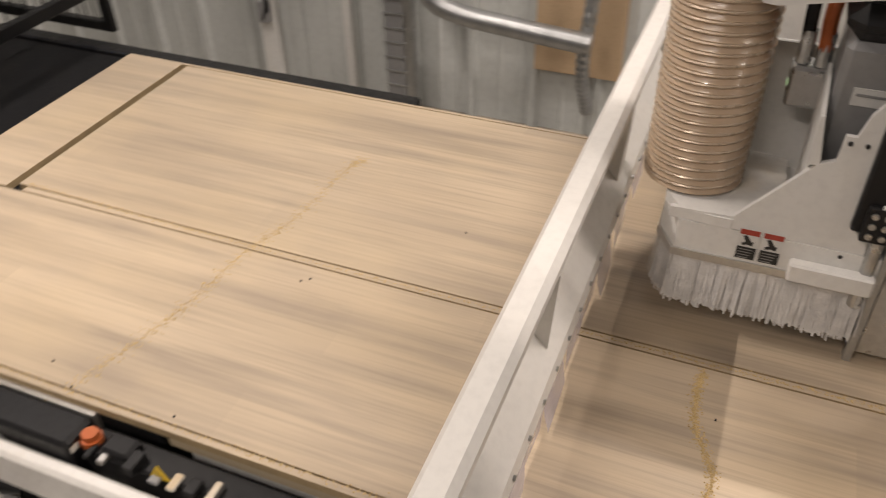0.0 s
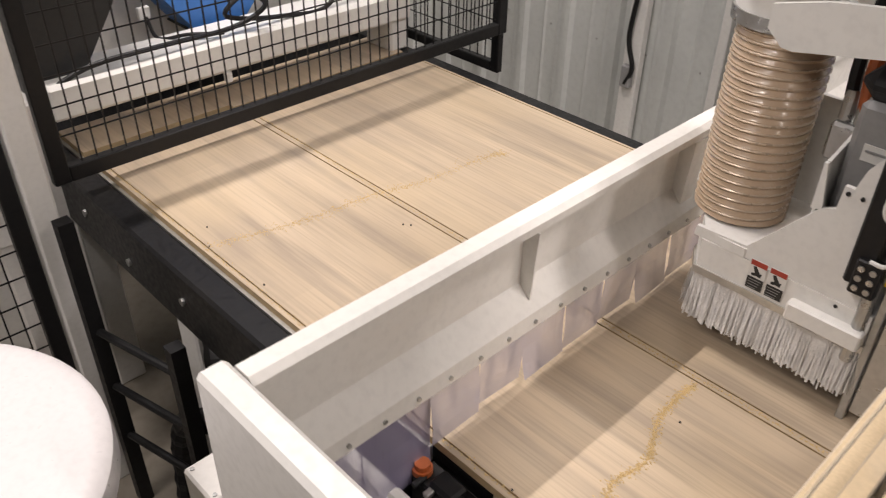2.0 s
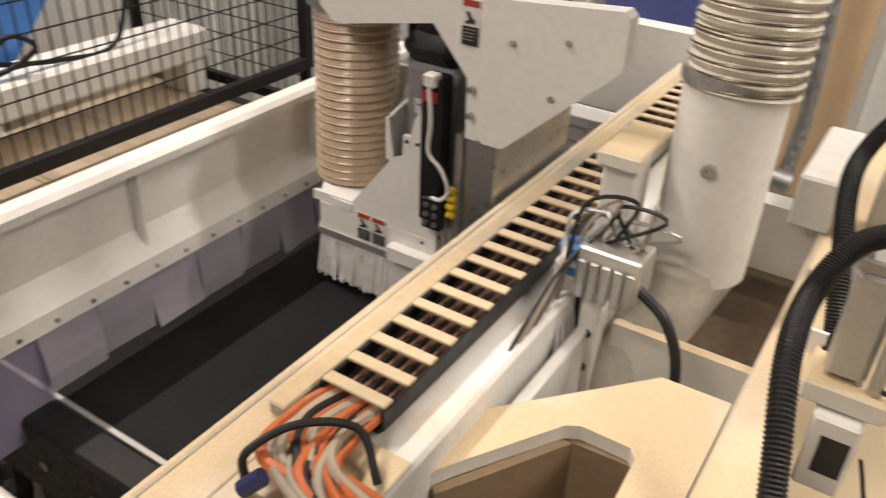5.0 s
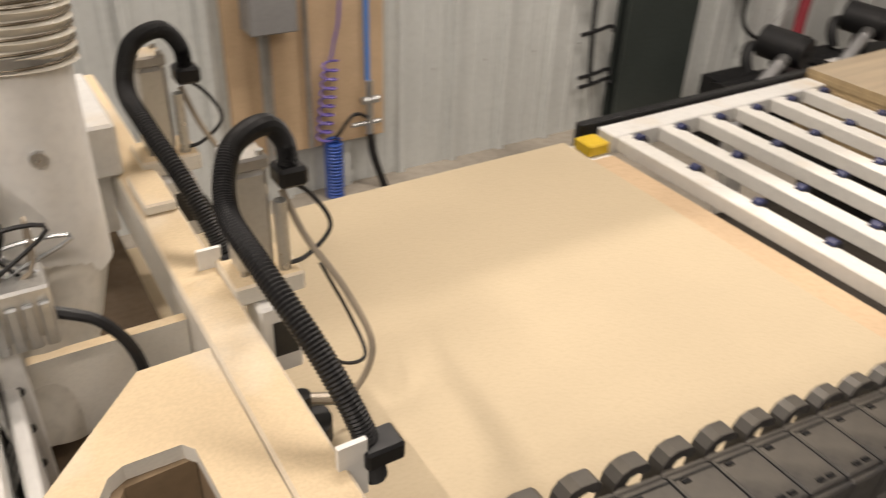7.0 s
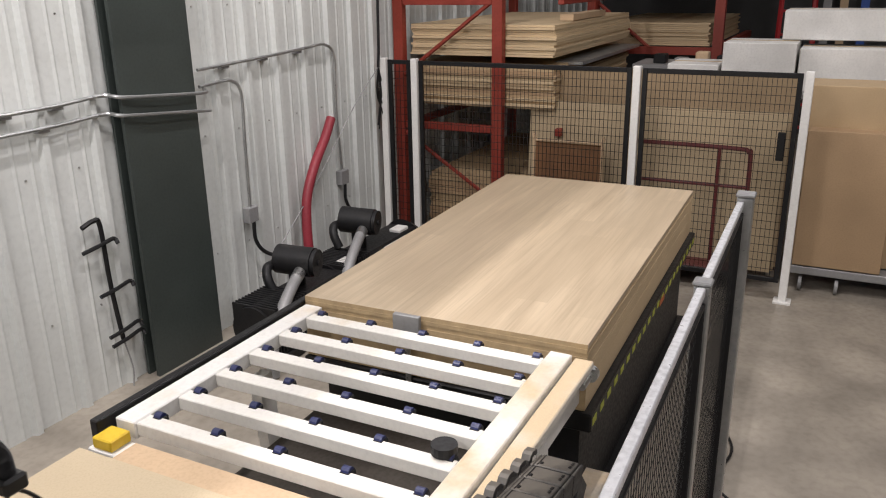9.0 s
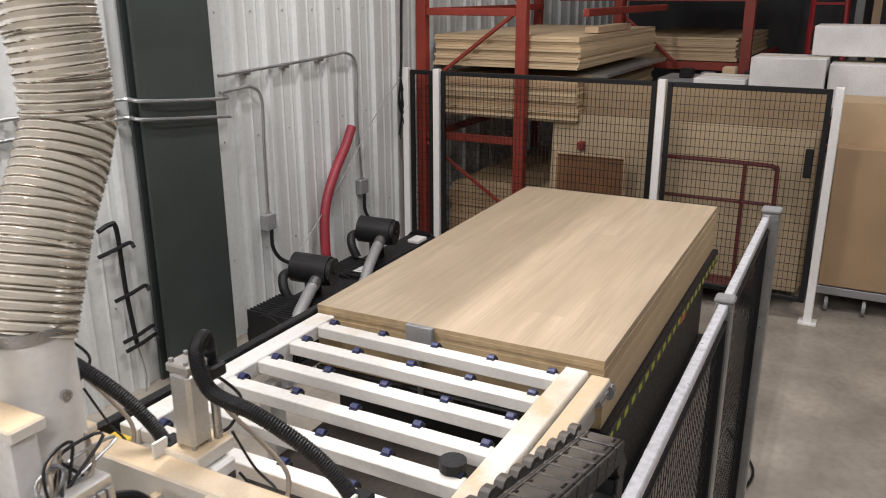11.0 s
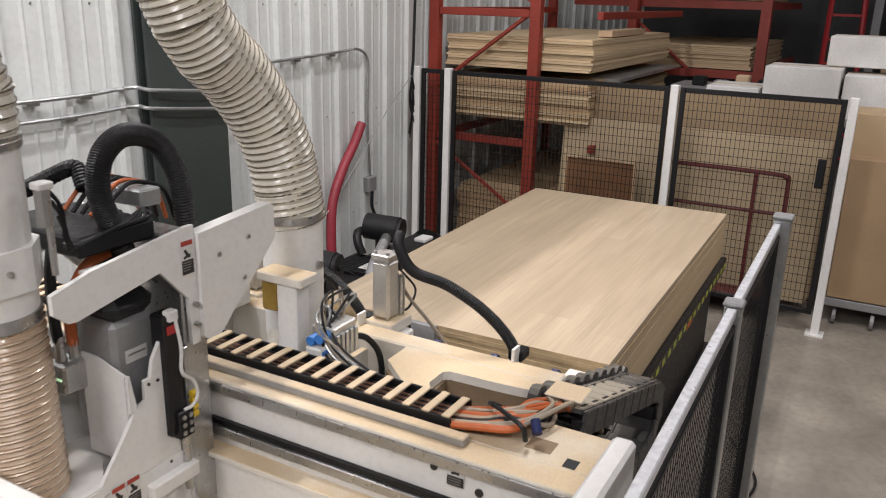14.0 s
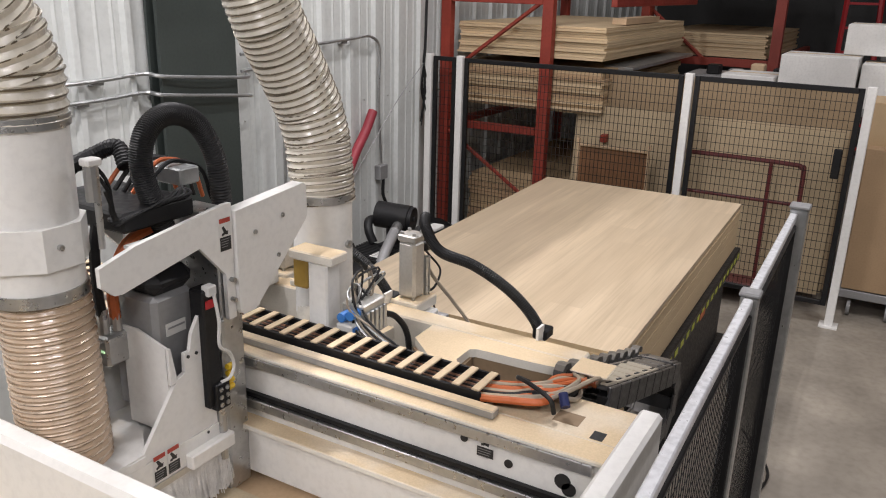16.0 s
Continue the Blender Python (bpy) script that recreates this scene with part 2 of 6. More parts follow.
RED = surface("red_rubber", (0.50, 0.03, 0.035), 0.45, dark=0.8)
MAROON = surface("maroon_tube", (0.12, 0.025, 0.025), 0.4, dark=0.8)
RED_LABEL = surface("red_print", (0.42, 0.055, 0.035), 0.5, bump=0)
INK = surface("black_print", (0.02, 0.02, 0.02), 0.5, bump=0)
PAPER = surface("white_print", (0.74, 0.73, 0.70), 0.5, bump=0)
BLUE = surface("blue_plastic", (0.02, 0.09, 0.42), 0.4, dark=0.8)
BLUE_BODY = surface("bright_blue_paint", (0.05, 0.22, 0.62), 0.4, dark=0.85)
BLUE_CLOTH = surface("blue_violet_sheet", (0.10, 0.13, 0.36), 0.5, dark=0.8)
NAVY = surface("navy_roller", (0.015, 0.022, 0.09), 0.4)
VIOLET = surface("violet_tube", (0.17, 0.12, 0.42), 0.4)
YELLOW = surface("yellow_paint", (0.75, 0.50, 0.03), 0.45, dark=0.8)
TAPE = surface("yellow_green_tape", (0.52, 0.55, 0.08), 0.6, dark=0.8)
GREY_DUSTY = surface("grey_strip_with_sawdust", (0.30, 0.30, 0.30), 0.45, 0.2, dark=0.8, dust=0.95)
BROWN_SHADE_DUST = surface("brown_shaded_dusty_plate", (0.27, 0.19, 0.115), 0.7, dark=0.75, bump=0.1)
# dark brown of the shadowed spoilboard, put into the colour
SHADE_SHEET = surface("painted_shade_brown", (0.13, 0.09, 0.055), 0.8, dark=0.7, bump=0.15)
OCHRE = surface("dull_yellow_paint", (0.42, 0.27, 0.05), 0.5, dark=0.8, dust=0.3)
STAINED = surface("white_enamel_with_brown_stains", (0.74, 0.70, 0.62), 0.5, dark=0.5, coarse=7, fine=60, bump=0.05, dust=0.5)
CABLE_O = surface("orange_cable", (0.55, 0.13, 0.035), 0.5, dark=0.8, dust=0.3)
CABLE_B = surface("brown_cable", (0.20, 0.095, 0.055), 0.5, dark=0.75, dust=0.15)
CABLE_G = surface("grey_cable", (0.33, 0.28, 0.22), 0.55, dark=0.8, dust=0.5)
BRISTLE = surface("white_bristles", (0.80, 0.79, 0.77), 0.6, dark=0.75, coarse=30, fine=200, bump=0.3)
HOSE_TAN = surface("tan_clear_hose", (0.60, 0.45, 0.32), 0.22, dark=0.85, coarse=6, bump=0.02, coat=0.6)
HOSE_PALE = surface("pale_clear_hose", (0.70, 0.65, 0.55), 0.25, dark=0.8, coarse=6, bump=0.02, coat=0.5)
WIRE = surface("copper_coloured_wire", (0.60, 0.48, 0.36), 0.3, 0.2, bump=0)
WIRE_DARK = surface("hose_wire", (0.16, 0.13, 0.09), 0.35, 0.6, bump=0)
SHEEN = surface("galvanised", (0.50, 0.51, 0.51), 0.35, 0.85, dark=0.75, coarse=12, bump=0.02)
CURTAIN = clear("clear_violet_strip", (0.58, 0.55, 0.65), 0.25, 0.55, 0.85, 7.0)
CURTAIN_DARK = clear("violet_strip", (0.36, 0.33, 0.47), 0.22, 0.62, 0.90, 9.0)
LAMP_MAT = glowing("lamp_tube", (1.0, 0.95, 0.87), 6.0)
LED = glowing("indicator", (0.5, 0.8, 0.45), 0.8)

# ---------------------------------------------------------------- the hall
HX0, HX1, HY0, HY1, HZ = -5.2, 13.0, -5.0, 2.93, 5.0
whole("floor", boxes((HX0, HX1, HY0, 3.6, -0.2, 0.0)), CONCRETE, "bare grey concrete workshop floor", "floor", kind="structure")
whole("ceiling", boxes((HX0, HX1, HY0, 3.6, HZ, HZ + 0.1)), CEIL, "unseen ceiling sheet, coloured dark to hold down fill light", "ceiling", kind="structure")


def cladding(name, length, label, height=HZ):
    """Ribbed steel sheet in the xz plane from x = 0, its ribs standing out to -y."""
    bm = bmesh.new()
    prof = [(0.0, 0.0)]
    x = 0.0
    while x < length:
        for dx, dy in ((0.10, 0), (0.115, -0.006), (0.13, 0), (0.20, 0), (0.215, -0.006), (0.23, 0), (0.262, 0), (0.278, -0.03), (0.312, -0.03), (0.328, 0)):
            prof.append((min(x + dx, length), dy))
        x += 0.328
    prof = [p for i, p in enumerate(prof) if i == 0 or p[0] > prof[i - 1][0] + 1e-6]
    lo = [bm.verts.new((x, y, 0)) for x, y in prof]
    hi = [bm.verts.new((x, y, height)) for x, y in prof]
    lb, hb = [bm.verts.new((x, 0.06, 0)) for x in (0, length)], [bm.verts.new((x, 0.06, height)) for x in (0, length)]
    for i in range(len(prof) - 1):
        bm.faces.new((lo[i], lo[i + 1], hi[i + 1], hi[i]))
    bm.faces.new((lb[0], lb[1], hb[1], hb[0]))
    ob = whole(name, bm, CLADDING, label, "wall", kind="structure")
    sc = bmesh.new()
    for k in range(int(length / 0.328)):
        for z in (0.55, 1.35, 2.15):
            rod(sc, (k * 0.328 + 0.165, -0.006, z), (k * 0.328 + 0.165, 0.004, z), 0.006, 6)
    part("screw", sc, STEEL, ob, "row of small sheet-metal screws", "stuff")
    return ob


north = cladding("wall_north", HX1 - HX0, "pale ribbed steel cladding with dirt and screws")
north.matrix_basis = pose(HX0, HY1, 0)
whole("wall_west", boxes((HX0 - 0.1, HX0, HY0, 3.6, 0, HZ)), CLADDING, "plain pale end wall", "wall", kind="structure")
whole("wall_south", boxes((HX0, HX1, HY0 - 0.1, HY0, 0, HZ)), LOW_FILL, "unseen south wall, coloured dark to cut bounce light", "wall", kind="structure")
whole("wall_east", boxes((HX1, HX1 + 0.1, HY0, 3.6, 0, HZ)), GLOOM_WALL, "end wall coloured dark for the gloom behind the store", "wall", kind="structure")

for lx, ly, power, turn in LAMPS:
    lt = thing("ceiling_light", "long white strip light under the ceiling", "light", "ceiling lights", (lx, ly, LAMP_Z), turn)
    part("housing", boxes((-0.7, 0.7, -0.1, 0.1, 0.03, 0.1), bev=0.01), WHITE, lt)
    for hx in (-0.5, 0.5):
        part("hanger", rods(((hx, 0, 0.1), (hx, 0, HZ - LAMP_Z), 0.006)), STEEL, lt)
    part("tube", rods(((-0.66, 0, 0.012), (0.66, 0, 0.012), 0.016)), LAMP_MAT, lt)
    ld = bpy.data.lights.new("strip_light", "AREA")
    ld.shape, ld.size, ld.size_y, ld.energy, ld.color = "RECTANGLE", 1.35, 0.05, LAMP_W * power, (1.0, 0.975, 0.985)
    lo = new("strip_light", ld)
    lo.matrix_basis = pose(lx, ly, LAMP_Z - 0.02, 0, 0, turn)

# ---------------------------------------------------------------- machine base, belt, spoilboard
TOP = 0.981          # top of belt and spoilboard
base = thing("router_table", "long router bed with black side rails and white legs", "machine table")
part("spoilboard", boxes((-0.80, 1.272, 0.004, 1.175, TOP - 0.03, TOP), bev=0.003), SPOIL, base, "sand-coloured fibreboard spoilboard")
part("belt", boxes((-5.0, -0.806, 0.0, 1.235, TOP - 0.03, TOP), bev=0.004), BELT, base, "black outfeed belt")
part("side_rail", boxes((-4.9, -0.95, -0.085, -0.012, 0.80, TOP + 0.004), bev=0.008), BLACK, base, "black painted side rail")
part("side_rail", boxes((-4.9, -0.86, 1.24, 1.30, 0.80, TOP + 0.012), bev=0.006), BLACK, base)
part("lower_rail", boxes((-0.85, 1.26, 1.174, 1.19, 0.80, TOP - 0.012), bev=0.003), BLACK, base)
part("rail_lip", boxes((-4.9, -0.95, -0.010, 0.0, TOP - 0.04, TOP + 0.001)), ALU, base, "worn bright rail lip")
part("frame", boxes((-0.78, 1.24, 0.02, 1.12, 0.55, TOP - 0.034), bev=0.01), WHITE_DUSTY, base)
part("near_rail", boxes((-0.945, 1.26, -0.062, -0.005, 0.80, TOP - 0.028), bev=0.005), BLACK, base, "black near rail")
part("near_bearer", boxes((-1.14, -0.20, -0.122, -0.090, 0.84, 0.950), bev=0.008), WHITE_FILM, base, "white near-side guide bearer")
part("bearer_skirt", prism(bmesh.new(), [(-0.131, 0.90), (-0.133, 0.90), (-0.30, 0.62), (-0.296, 0.62)], "x", -0.85, -0.20), GREY, base, "sloping grey skirt plate")
hw = random.Random(31)
for k in range(26):
    x, w = -1.38 + k * 0.045 + hw.uniform(-0.01, 0.01), hw.uniform(0.008, 0.024)
    part("fastener", boxes((x, x + w, -0.078, -0.064 + hw.uniform(0, 0.03), 0.952, 0.957 + hw.uniform(0.002, 0.016)), bev=0.002), (BLACK, STEEL_DUSTY, BLACK, GREY, TAN_DUST)[k % 5], base)
for lx in (-2.62, -1.86, -0.60, 1.05):
    for ly in (0.0, 1.15):
        part("leg", boxes((lx - 0.05, lx + 0.05, ly - 0.05, ly + 0.05, 0, 0.80 if lx < -1 else 0.55), bev=0.006), WHITE, base)
bolt = part("bolt", rods(((0, -0.006, 0), (0, 0.004, 0), 0.011), seg=8), STEEL, base)
bolt.matrix_basis = pose(-1.45, -0.086, 0.90)
for bx_, bz in ((-1.32, 0.885), (-1.12, 0.93), (-1.75, 0.90), (-2.05, 0.86), (-2.3, 0.9)):
    again(bolt, pose(bx_, -0.086, bz))
part("brush_sensor", boxes((-0.90, -0.84, -0.060, -0.015, 0.954, 0.974), bev=0.006), BLACK, base, "black sensor block")
part("button", rods(((-0.935, -0.040, 0.954), (-0.935, -0.040, 0.966), 0.020), ((-0.935, -0.040, 0.966), (-0.935, -0.040, 0.978), 0.015), seg=14), CABLE_O, base, "orange push button")
part("warning_triangle", prism(bmesh.new(), [(-0.79, 0.955), (-0.75, 0.955), (-0.77, 0.988)], "y", -0.064, -0.060), YELLOW, base, "yellow warning triangle")
stop = thing("clamp_unit", "white clamp slide with bright guide rods and black knob", "clamp")
cover = part("cover", boxes((-1.375, -1.255, -0.315, -0.095, 0.69, 0.80), bev=0.006), WHITE_FILM, stop, "white box cover")
for x, y in ((-1.36, -0.30), (-1.27, -0.30), (-1.36, -0.11), (-1.27, -0.11), (-1.27, -0.2)):
    part("screw", rods(((x, y, 0.799), (x, y, 0.8025), 0.005), seg=8), STEEL, cover)
for k in range(4):
    part("guide_rod", rods(((-1.238 + 0.017 * k, -0.335, 0.745), (-1.238 + 0.017 * k, -0.115, 0.745), 0.0065)), STEEL, stop)
part("end_block", boxes((-1.25, -1.175, -0.345, -0.325, 0.725, 0.765), bev=0.004), ALU, stop)
part("shaft", rods(((-1.235, -0.50, 0.735), (-1.235, -0.346, 0.735), 0.014), ((-1.235, -0.40, 0.735), (-1.235, -0.37, 0.735), 0.020), seg=14), STEEL, stop)
part("carriage", boxes((-1.24, -1.155, -0.125, -0.085, 0.70, 0.835), bev=0.005), ALU, stop)
part("knob", rod(rod(bmesh.new(), (-1.154, -0.105, 0.825), (-1.125, -0.110, 0.822), 0.024, 16), (-1.125, -0.110, 0.822), (-1.092, -0.114, 0.818), 0.024, 16, 0.006), BLACK, stop, "black tapered knob", "", True)
part("lower_box", boxes((-1.17, -1.00, -0.345, -0.125, 0.56, 0.70), bev=0.006), WHITE_FILM, stop)
part("dark_plate", boxes((-1.150, -1.06, -0.124, -0.119, 0.55, 0.80), bev=0.002), GREY, stop)
part("button", rods(((-1.43, -0.12, 0.70), (-1.43, -0.12, 0.735), 0.018)), RED, stop)
part("button_post", boxes((-1.45, -1.41, -0.14, -0.10, 0.0, 0.699), bev=0.004), GREY, stop)
part("post", boxes((-1.34, -1.04, -0.30, -0.13, 0.0, 0.559), bev=0.01), GREY, stop)
part("under_tray", boxes((-2.4, -1.0, 0.15, 1.1, 0.02, 0.35), bev=0.03), BLACK_RUBBER, base, "dark hoses and boxes under the belt")
lad = thing("hose_rack", "black metal rack with dark hoses beside the belt", "rack", loc=(-2.05, -0.22, 0))
part("upright", boxes((-0.02, 0.02, -0.02, 0.02, 0.0, 1.05)), BLACK, lad)
part("upright", boxes((0.30, 0.34, 0.06, 0.10, 0.0, 0.8)), BLACK, lad)
for z in (0.3, 0.5, 0.7):
    part("rung", rods(((0, 0, z), (0.32, 0.08, z), 0.012)), BLACK, lad)
part("hose", cable([(0.1, 0.1, 0.0), (0.15, 0.12, 0.35), (0.35, 0.15, 0.55), (0.2, 0.25, 0.8)], 0.035, 30, 10, 0.004), BLACK_RUBBER, lad)
part("conduit", rods(((-0.1, -0.12, 0.03), (0.9, -0.12, 0.03), 0.018)), SHEEN, lad)

# ---------------------------------------------------------------- cut sheet on the belt
sheet = thing("cut_sheet", "nested oak-laminate sheet cut into panels, dusted with sawdust", "board")
S0, S1 = TOP + 0.0005, TOP + 0.0195


def plank(name, *rows, label=""):
    bm = boxes(*[(a, b, c, d, S0, S1) for a, b, c, d in rows])
    ob = part(name, bm, OAK, sheet, label)
    ob.data.materials.append(CORE)
    for p in ob.data.polygons:
        if abs(p.normal.z) < 0.5:
            p.material_index = 1
    return ob


offcut = plank("offcut_strip", (-1.862, -1.676, 0.0, 0.495), (-1.8625, -1.655, 0.495, 1.235), label="end offcut strip")
plank("panel", (-1.668, 0.62, 0.017, 0.489))
plank("panel", (-1.630, 0.62, 0.515, 1.222))
plank("rib_strip", (-1.60, 0.62, 0.4935, 0.5105))
plank("edge_strip", (-1.668, 0.62, 0.0, 0.013))
plank("edge_strip", (-1.668, 0.62, 1.226, 1.235))


def trail(name, pts, width, count, seed, label):
    """Loose sawdust scattered along a line."""
    rnd = random.Random(seed)
    line = smooth_line(pts, count)
    bm = bmesh.new()
    for p in line:
        for _ in range(4):
            r = abs(rnd.gauss(0, width))
            a = rnd.uniform(0, 6.28)
            s = rnd.uniform(0.001, 0.0026)
            c = p + Vector((r * math.cos(a), r * math.sin(a), 0))
            foot = [bm.verts.new((c.x + s * math.cos(a + k * 1.571), c.y + s * rnd.uniform(0.6, 1.3) * math.sin(a + k * 1.571), S1 + 0.0003)) for k in range(4)]
            tip = bm.verts.new((c.x, c.y, S1 + s * rnd.uniform(0.5, 1.0)))
            for k in range(4):
                bm.faces.new((foot[k], foot[(k + 1) % 4], tip))
    return part(name, bm, SAWDUST, sheet, label, "stuff")


trail("sawdust", [(0.16, 0.05, 0), (0.10, 0.15, 0), (0.11, 0.25, 0), (0.07, 0.34, 0), (0.06, 0.42, 0), (0.065, 0.48, 0)], 0.007, 380, 1, "ragged line of yellow sawdust")
trail("sawdust", [(-1.02, 0.02, 0), (-0.98, 0.18, 0), (-0.95, 0.33, 0), (-0.94, 0.48, 0), (-0.90, 0.62, 0), (-0.88, 0.85, 0), (-0.86, 0.92, 0)], 0.014, 260, 2, "thin line of yellow sawdust")
trail("sawdust", [(-1.6, 0.52, 0), (-0.9, 0.503, 0), (0.0, 0.503, 0), (0.6, 0.503, 0)], 0.005, 260, 3, "sawdust in the cut groove")
trail("sawdust", [(-1.6, 0.012, 0), (-0.9, 0.012, 0), (0.0, 0.012, 0), (0.6, 0.012, 0)], 0.005, 260, 4, "sawdust along the edge cut")
chips = bmesh.new()
for x, y in ((-0.771, 0.437), (-0.755, 0.45), (-0.797, 0.031), (-0.012, 0.019), (0.10, 0.37), (-1.1, 0.06), (-0.5, 0.72), (-1.02, 0.02)):
    bmesh.ops.create_cube(chips, size=0.0032, matrix=Matrix.Translation((x, y, S1 + 0.0015)))
part("chip", chips, INK, sheet, "few dark wood chips", "stuff")

# ---------------------------------------------------------------- gantry: hood, beam and rear bar
gantry = thing("router_gantry", "white moving router gantry thick with sawdust", "machine")
ga = lambda name, bm, mat, label="", smooth=False, kind="": part(name, bm, mat, gantry, label, kind, smooth)
HOOD = [(-0.224, 1.15), (-0.224, 1.370), (-0.215, 1.383), (-0.183, 1.383), (-0.172, 1.373), (-0.172, 1.357), (-0.208, 1.352), (-0.208, 1.226), (-0.166, 1.178), (-0.163, 1.142)]
bm = bmesh.new()
lo = [bm.verts.new((x, -0.345, z)) for x, z in HOOD]
hi = [bm.verts.new((x, 1.72, z)) for x, z in HOOD]
for i in range(len(HOOD)):
    j = (i + 1) % len(HOOD)
    bm.faces.new((lo[i], lo[j], hi[j], hi[i]))
bm.faces.new(lo[::-1])
bm.faces.new(hi)
front = ga("front_guard", bm, WHITE_FILM, "folded white sheet-metal front guard")
for y, w in ((0.245, 0.002), (0.78, 0.025), (1.36, 0.002)):
    part("gusset", prism(bmesh.new(), [(-0.172, 1.352), (-0.209, 1.352), (-0.209, 1.228), (-0.182, 1.192)], "y", y - w, y + w), WHITE_FILM, front)
riv = part("rivet", rods(((-0.167, -0.28, 1.156), (-0.160, -0.28, 1.156), 0.0045), seg=8), STEEL, front)
for k in range(1, 26):
    again(riv, pose(0, k * 0.075, 0))
ga("side_guard", boxes((-0.228, 0.53, -0.400, -0.352, 1.10, 1.398), bev=0.008), WHITE, "white near side guard")
ga("side_guard", boxes((-0.228, 0.53, 1.725, 1.775, 1.10, 1.398), bev=0.008), WHITE)


def strips(name, along, a, b, fixed, z0, z1, step, mat, seed, label):
    """Overlapping hanging strips of soft plastic."""
    rnd = random.Random(seed)
    bm = bmesh.new()
    p = a
    while p < b:
        o = rnd.uniform(-0.006, 0.006)
        low = z0 + rnd.uniform(0.0, 0.008)
        q = min(p + step * 0.99, b)
        rows = []
        for k in range(5):
            f = k / 4
            bend = o * f + 0.012 * math.sin(3 * f + p * 17) * f
            z = z1 + (low - z1) * f
            if along == "y":
                rows.append([bm.verts.new((fixed + bend, p, z)), bm.verts.new((fixed + bend * 0.6, q, z))])
            else:
                rows.append([bm.verts.new((p, fixed + bend, z)), bm.verts.new((q, fixed + bend * 0.6, z))])
        for r, s in zip(rows, rows[1:]):
            bm.faces.new((r[0], r[1], s[1], s[0]))
        p += step
    return ga(name, bm, mat, label, kind="stuff")


strips("strip_curtain", "y", -0.02, 1.70, -0.174, 1.003, 1.158, 0.125, CURTAIN, 5, "clear violet plastic strip curtain")
strips("strip_curtain", "y", -0.33, -0.01, -0.178, 0.93, 1.158, 0.16, CURTAIN_DARK, 6, "dark violet plastic strips")
strips("strip_curtain", "x", -0.24, 0.36, -0.375, 0.80, 1.12, 0.06, CURTAIN_DARK, 7, "dark violet side strips")

before_beam = set(gantry.children)
ga("beam", boxes((0.440, 0.66, -0.335, 1.72, 1.02, 1.352), bev=0.006), WHITE_DUSTY, "white cross beam")
ga("beam_top", boxes((0.432, 0.498, -0.335, 1.72, 1.354, 1.362), bev=0.002), TAN_DUST, "sawdust-covered beam top")
ga("cover_strip", boxes((0.458, 0.488, -0.058, 1.70, 1.363, 1.384), bev=0.003), GREY_DUSTY, "grey cover strip")
ga("front_edge", boxes((0.419, 0.431, -0.335, 1.72, 1.354, 1.366), bev=0.003), TAN_DUST, "dusty front edge")
ga("upper_guide", boxes((0.421, 0.439, -0.30, 1.70, 1.326, 1.352), bev=0.002), STEEL, "steel upper guide rail")
ga("lower_guide", boxes((0.421, 0.439, -0.30, 1.70, 1.206, 1.232), bev=0.002), STEEL, "steel lower guide rail")
ga("rack_strip", boxes((0.427, 0.439, -0.30, 1.70, 1.236, 1.249)), BLACK, "dark toothed strip")
ga("shelf", boxes((0.385, 0.439, -0.30, 1.70, 1.165, 1.180), bev=0.002), TAN_DUST, "dusty lower ledge")
ga("lower_face", boxes((0.405, 0.439, -0.30, 1.70, 1.03, 1.16), bev=0.003), WHITE_DUSTY)
for y, z, r in ((0.0, 1.312, 0.009), (-0.11, 1.284, 0.010), (-0.235, 1.285, 0.018), (-0.25, 1.27, 0.016), (0.75, 1.30, 0.009)):
    ga("port", rods(((0.4385, y, z), (0.436, y, z), r), seg=14), INK, "dark round hole")
ga("pad", boxes((0.4995, 0.66, -0.335, -0.022, 1.354, 1.362), bev=0.002), TAN_DUST)
ga("top_label", boxes((0.535, 0.585, -0.225, -0.165, 1.3622, 1.3628)), BROWN_SHADE_DUST, "faded warning sticker under dust")
ga("slot", boxes((0.505, 0.54, -0.290, -0.262, 1.3625, 1.3632)), INK, "dark oblong slot")


def warning(parent, m, w=0.03, h=0.072):
    """A small safety label: red head, picture, dark block with lines; faces -y."""
    lab = part("warning_label", boxes((-w / 2, w / 2, -0.001, 0, -h / 2, h / 2)), PAPER, parent, "red, white and black warning label")
    part("head", boxes((-w / 2 + 0.001, w / 2 - 0.001, -0.0016, -0.0011, h / 2 - 0.012, h / 2 - 0.001)), RED_LABEL, lab)
    part("picture", prism(prism(bmesh.new(), [(-0.010, 0.018), (-0.004, 0.020), (0.006, 0.006), (0.010, 0.008), (0.008, -0.002), (-0.002, 0.000)], "y", -0.0016, -0.0011),
                          [(-0.011, 0.002), (-0.003, 0.006), (-0.002, -0.001), (-0.010, -0.003)], "y", -0.00162, -0.0011), INK, lab)
    part("text_block", boxes((-w / 2 + 0.001, w / 2 - 0.001, -0.0016, -0.0011, -h / 2 + 0.001, -0.006)), INK, lab)
    for k in range(4):
        part("text_line", boxes((-w / 2 + 0.004, w / 2 - 0.006 - 0.002 * k, -0.0020, -0.0017, -0.012 - 0.006 * k, -0.0105 - 0.006 * k)), GREY, lab)
    lab.matrix_basis = m
    return lab


warning(gantry, pose(0.4365, -0.054, 1.312, 0, 0, -90), 0.042, 0.060)

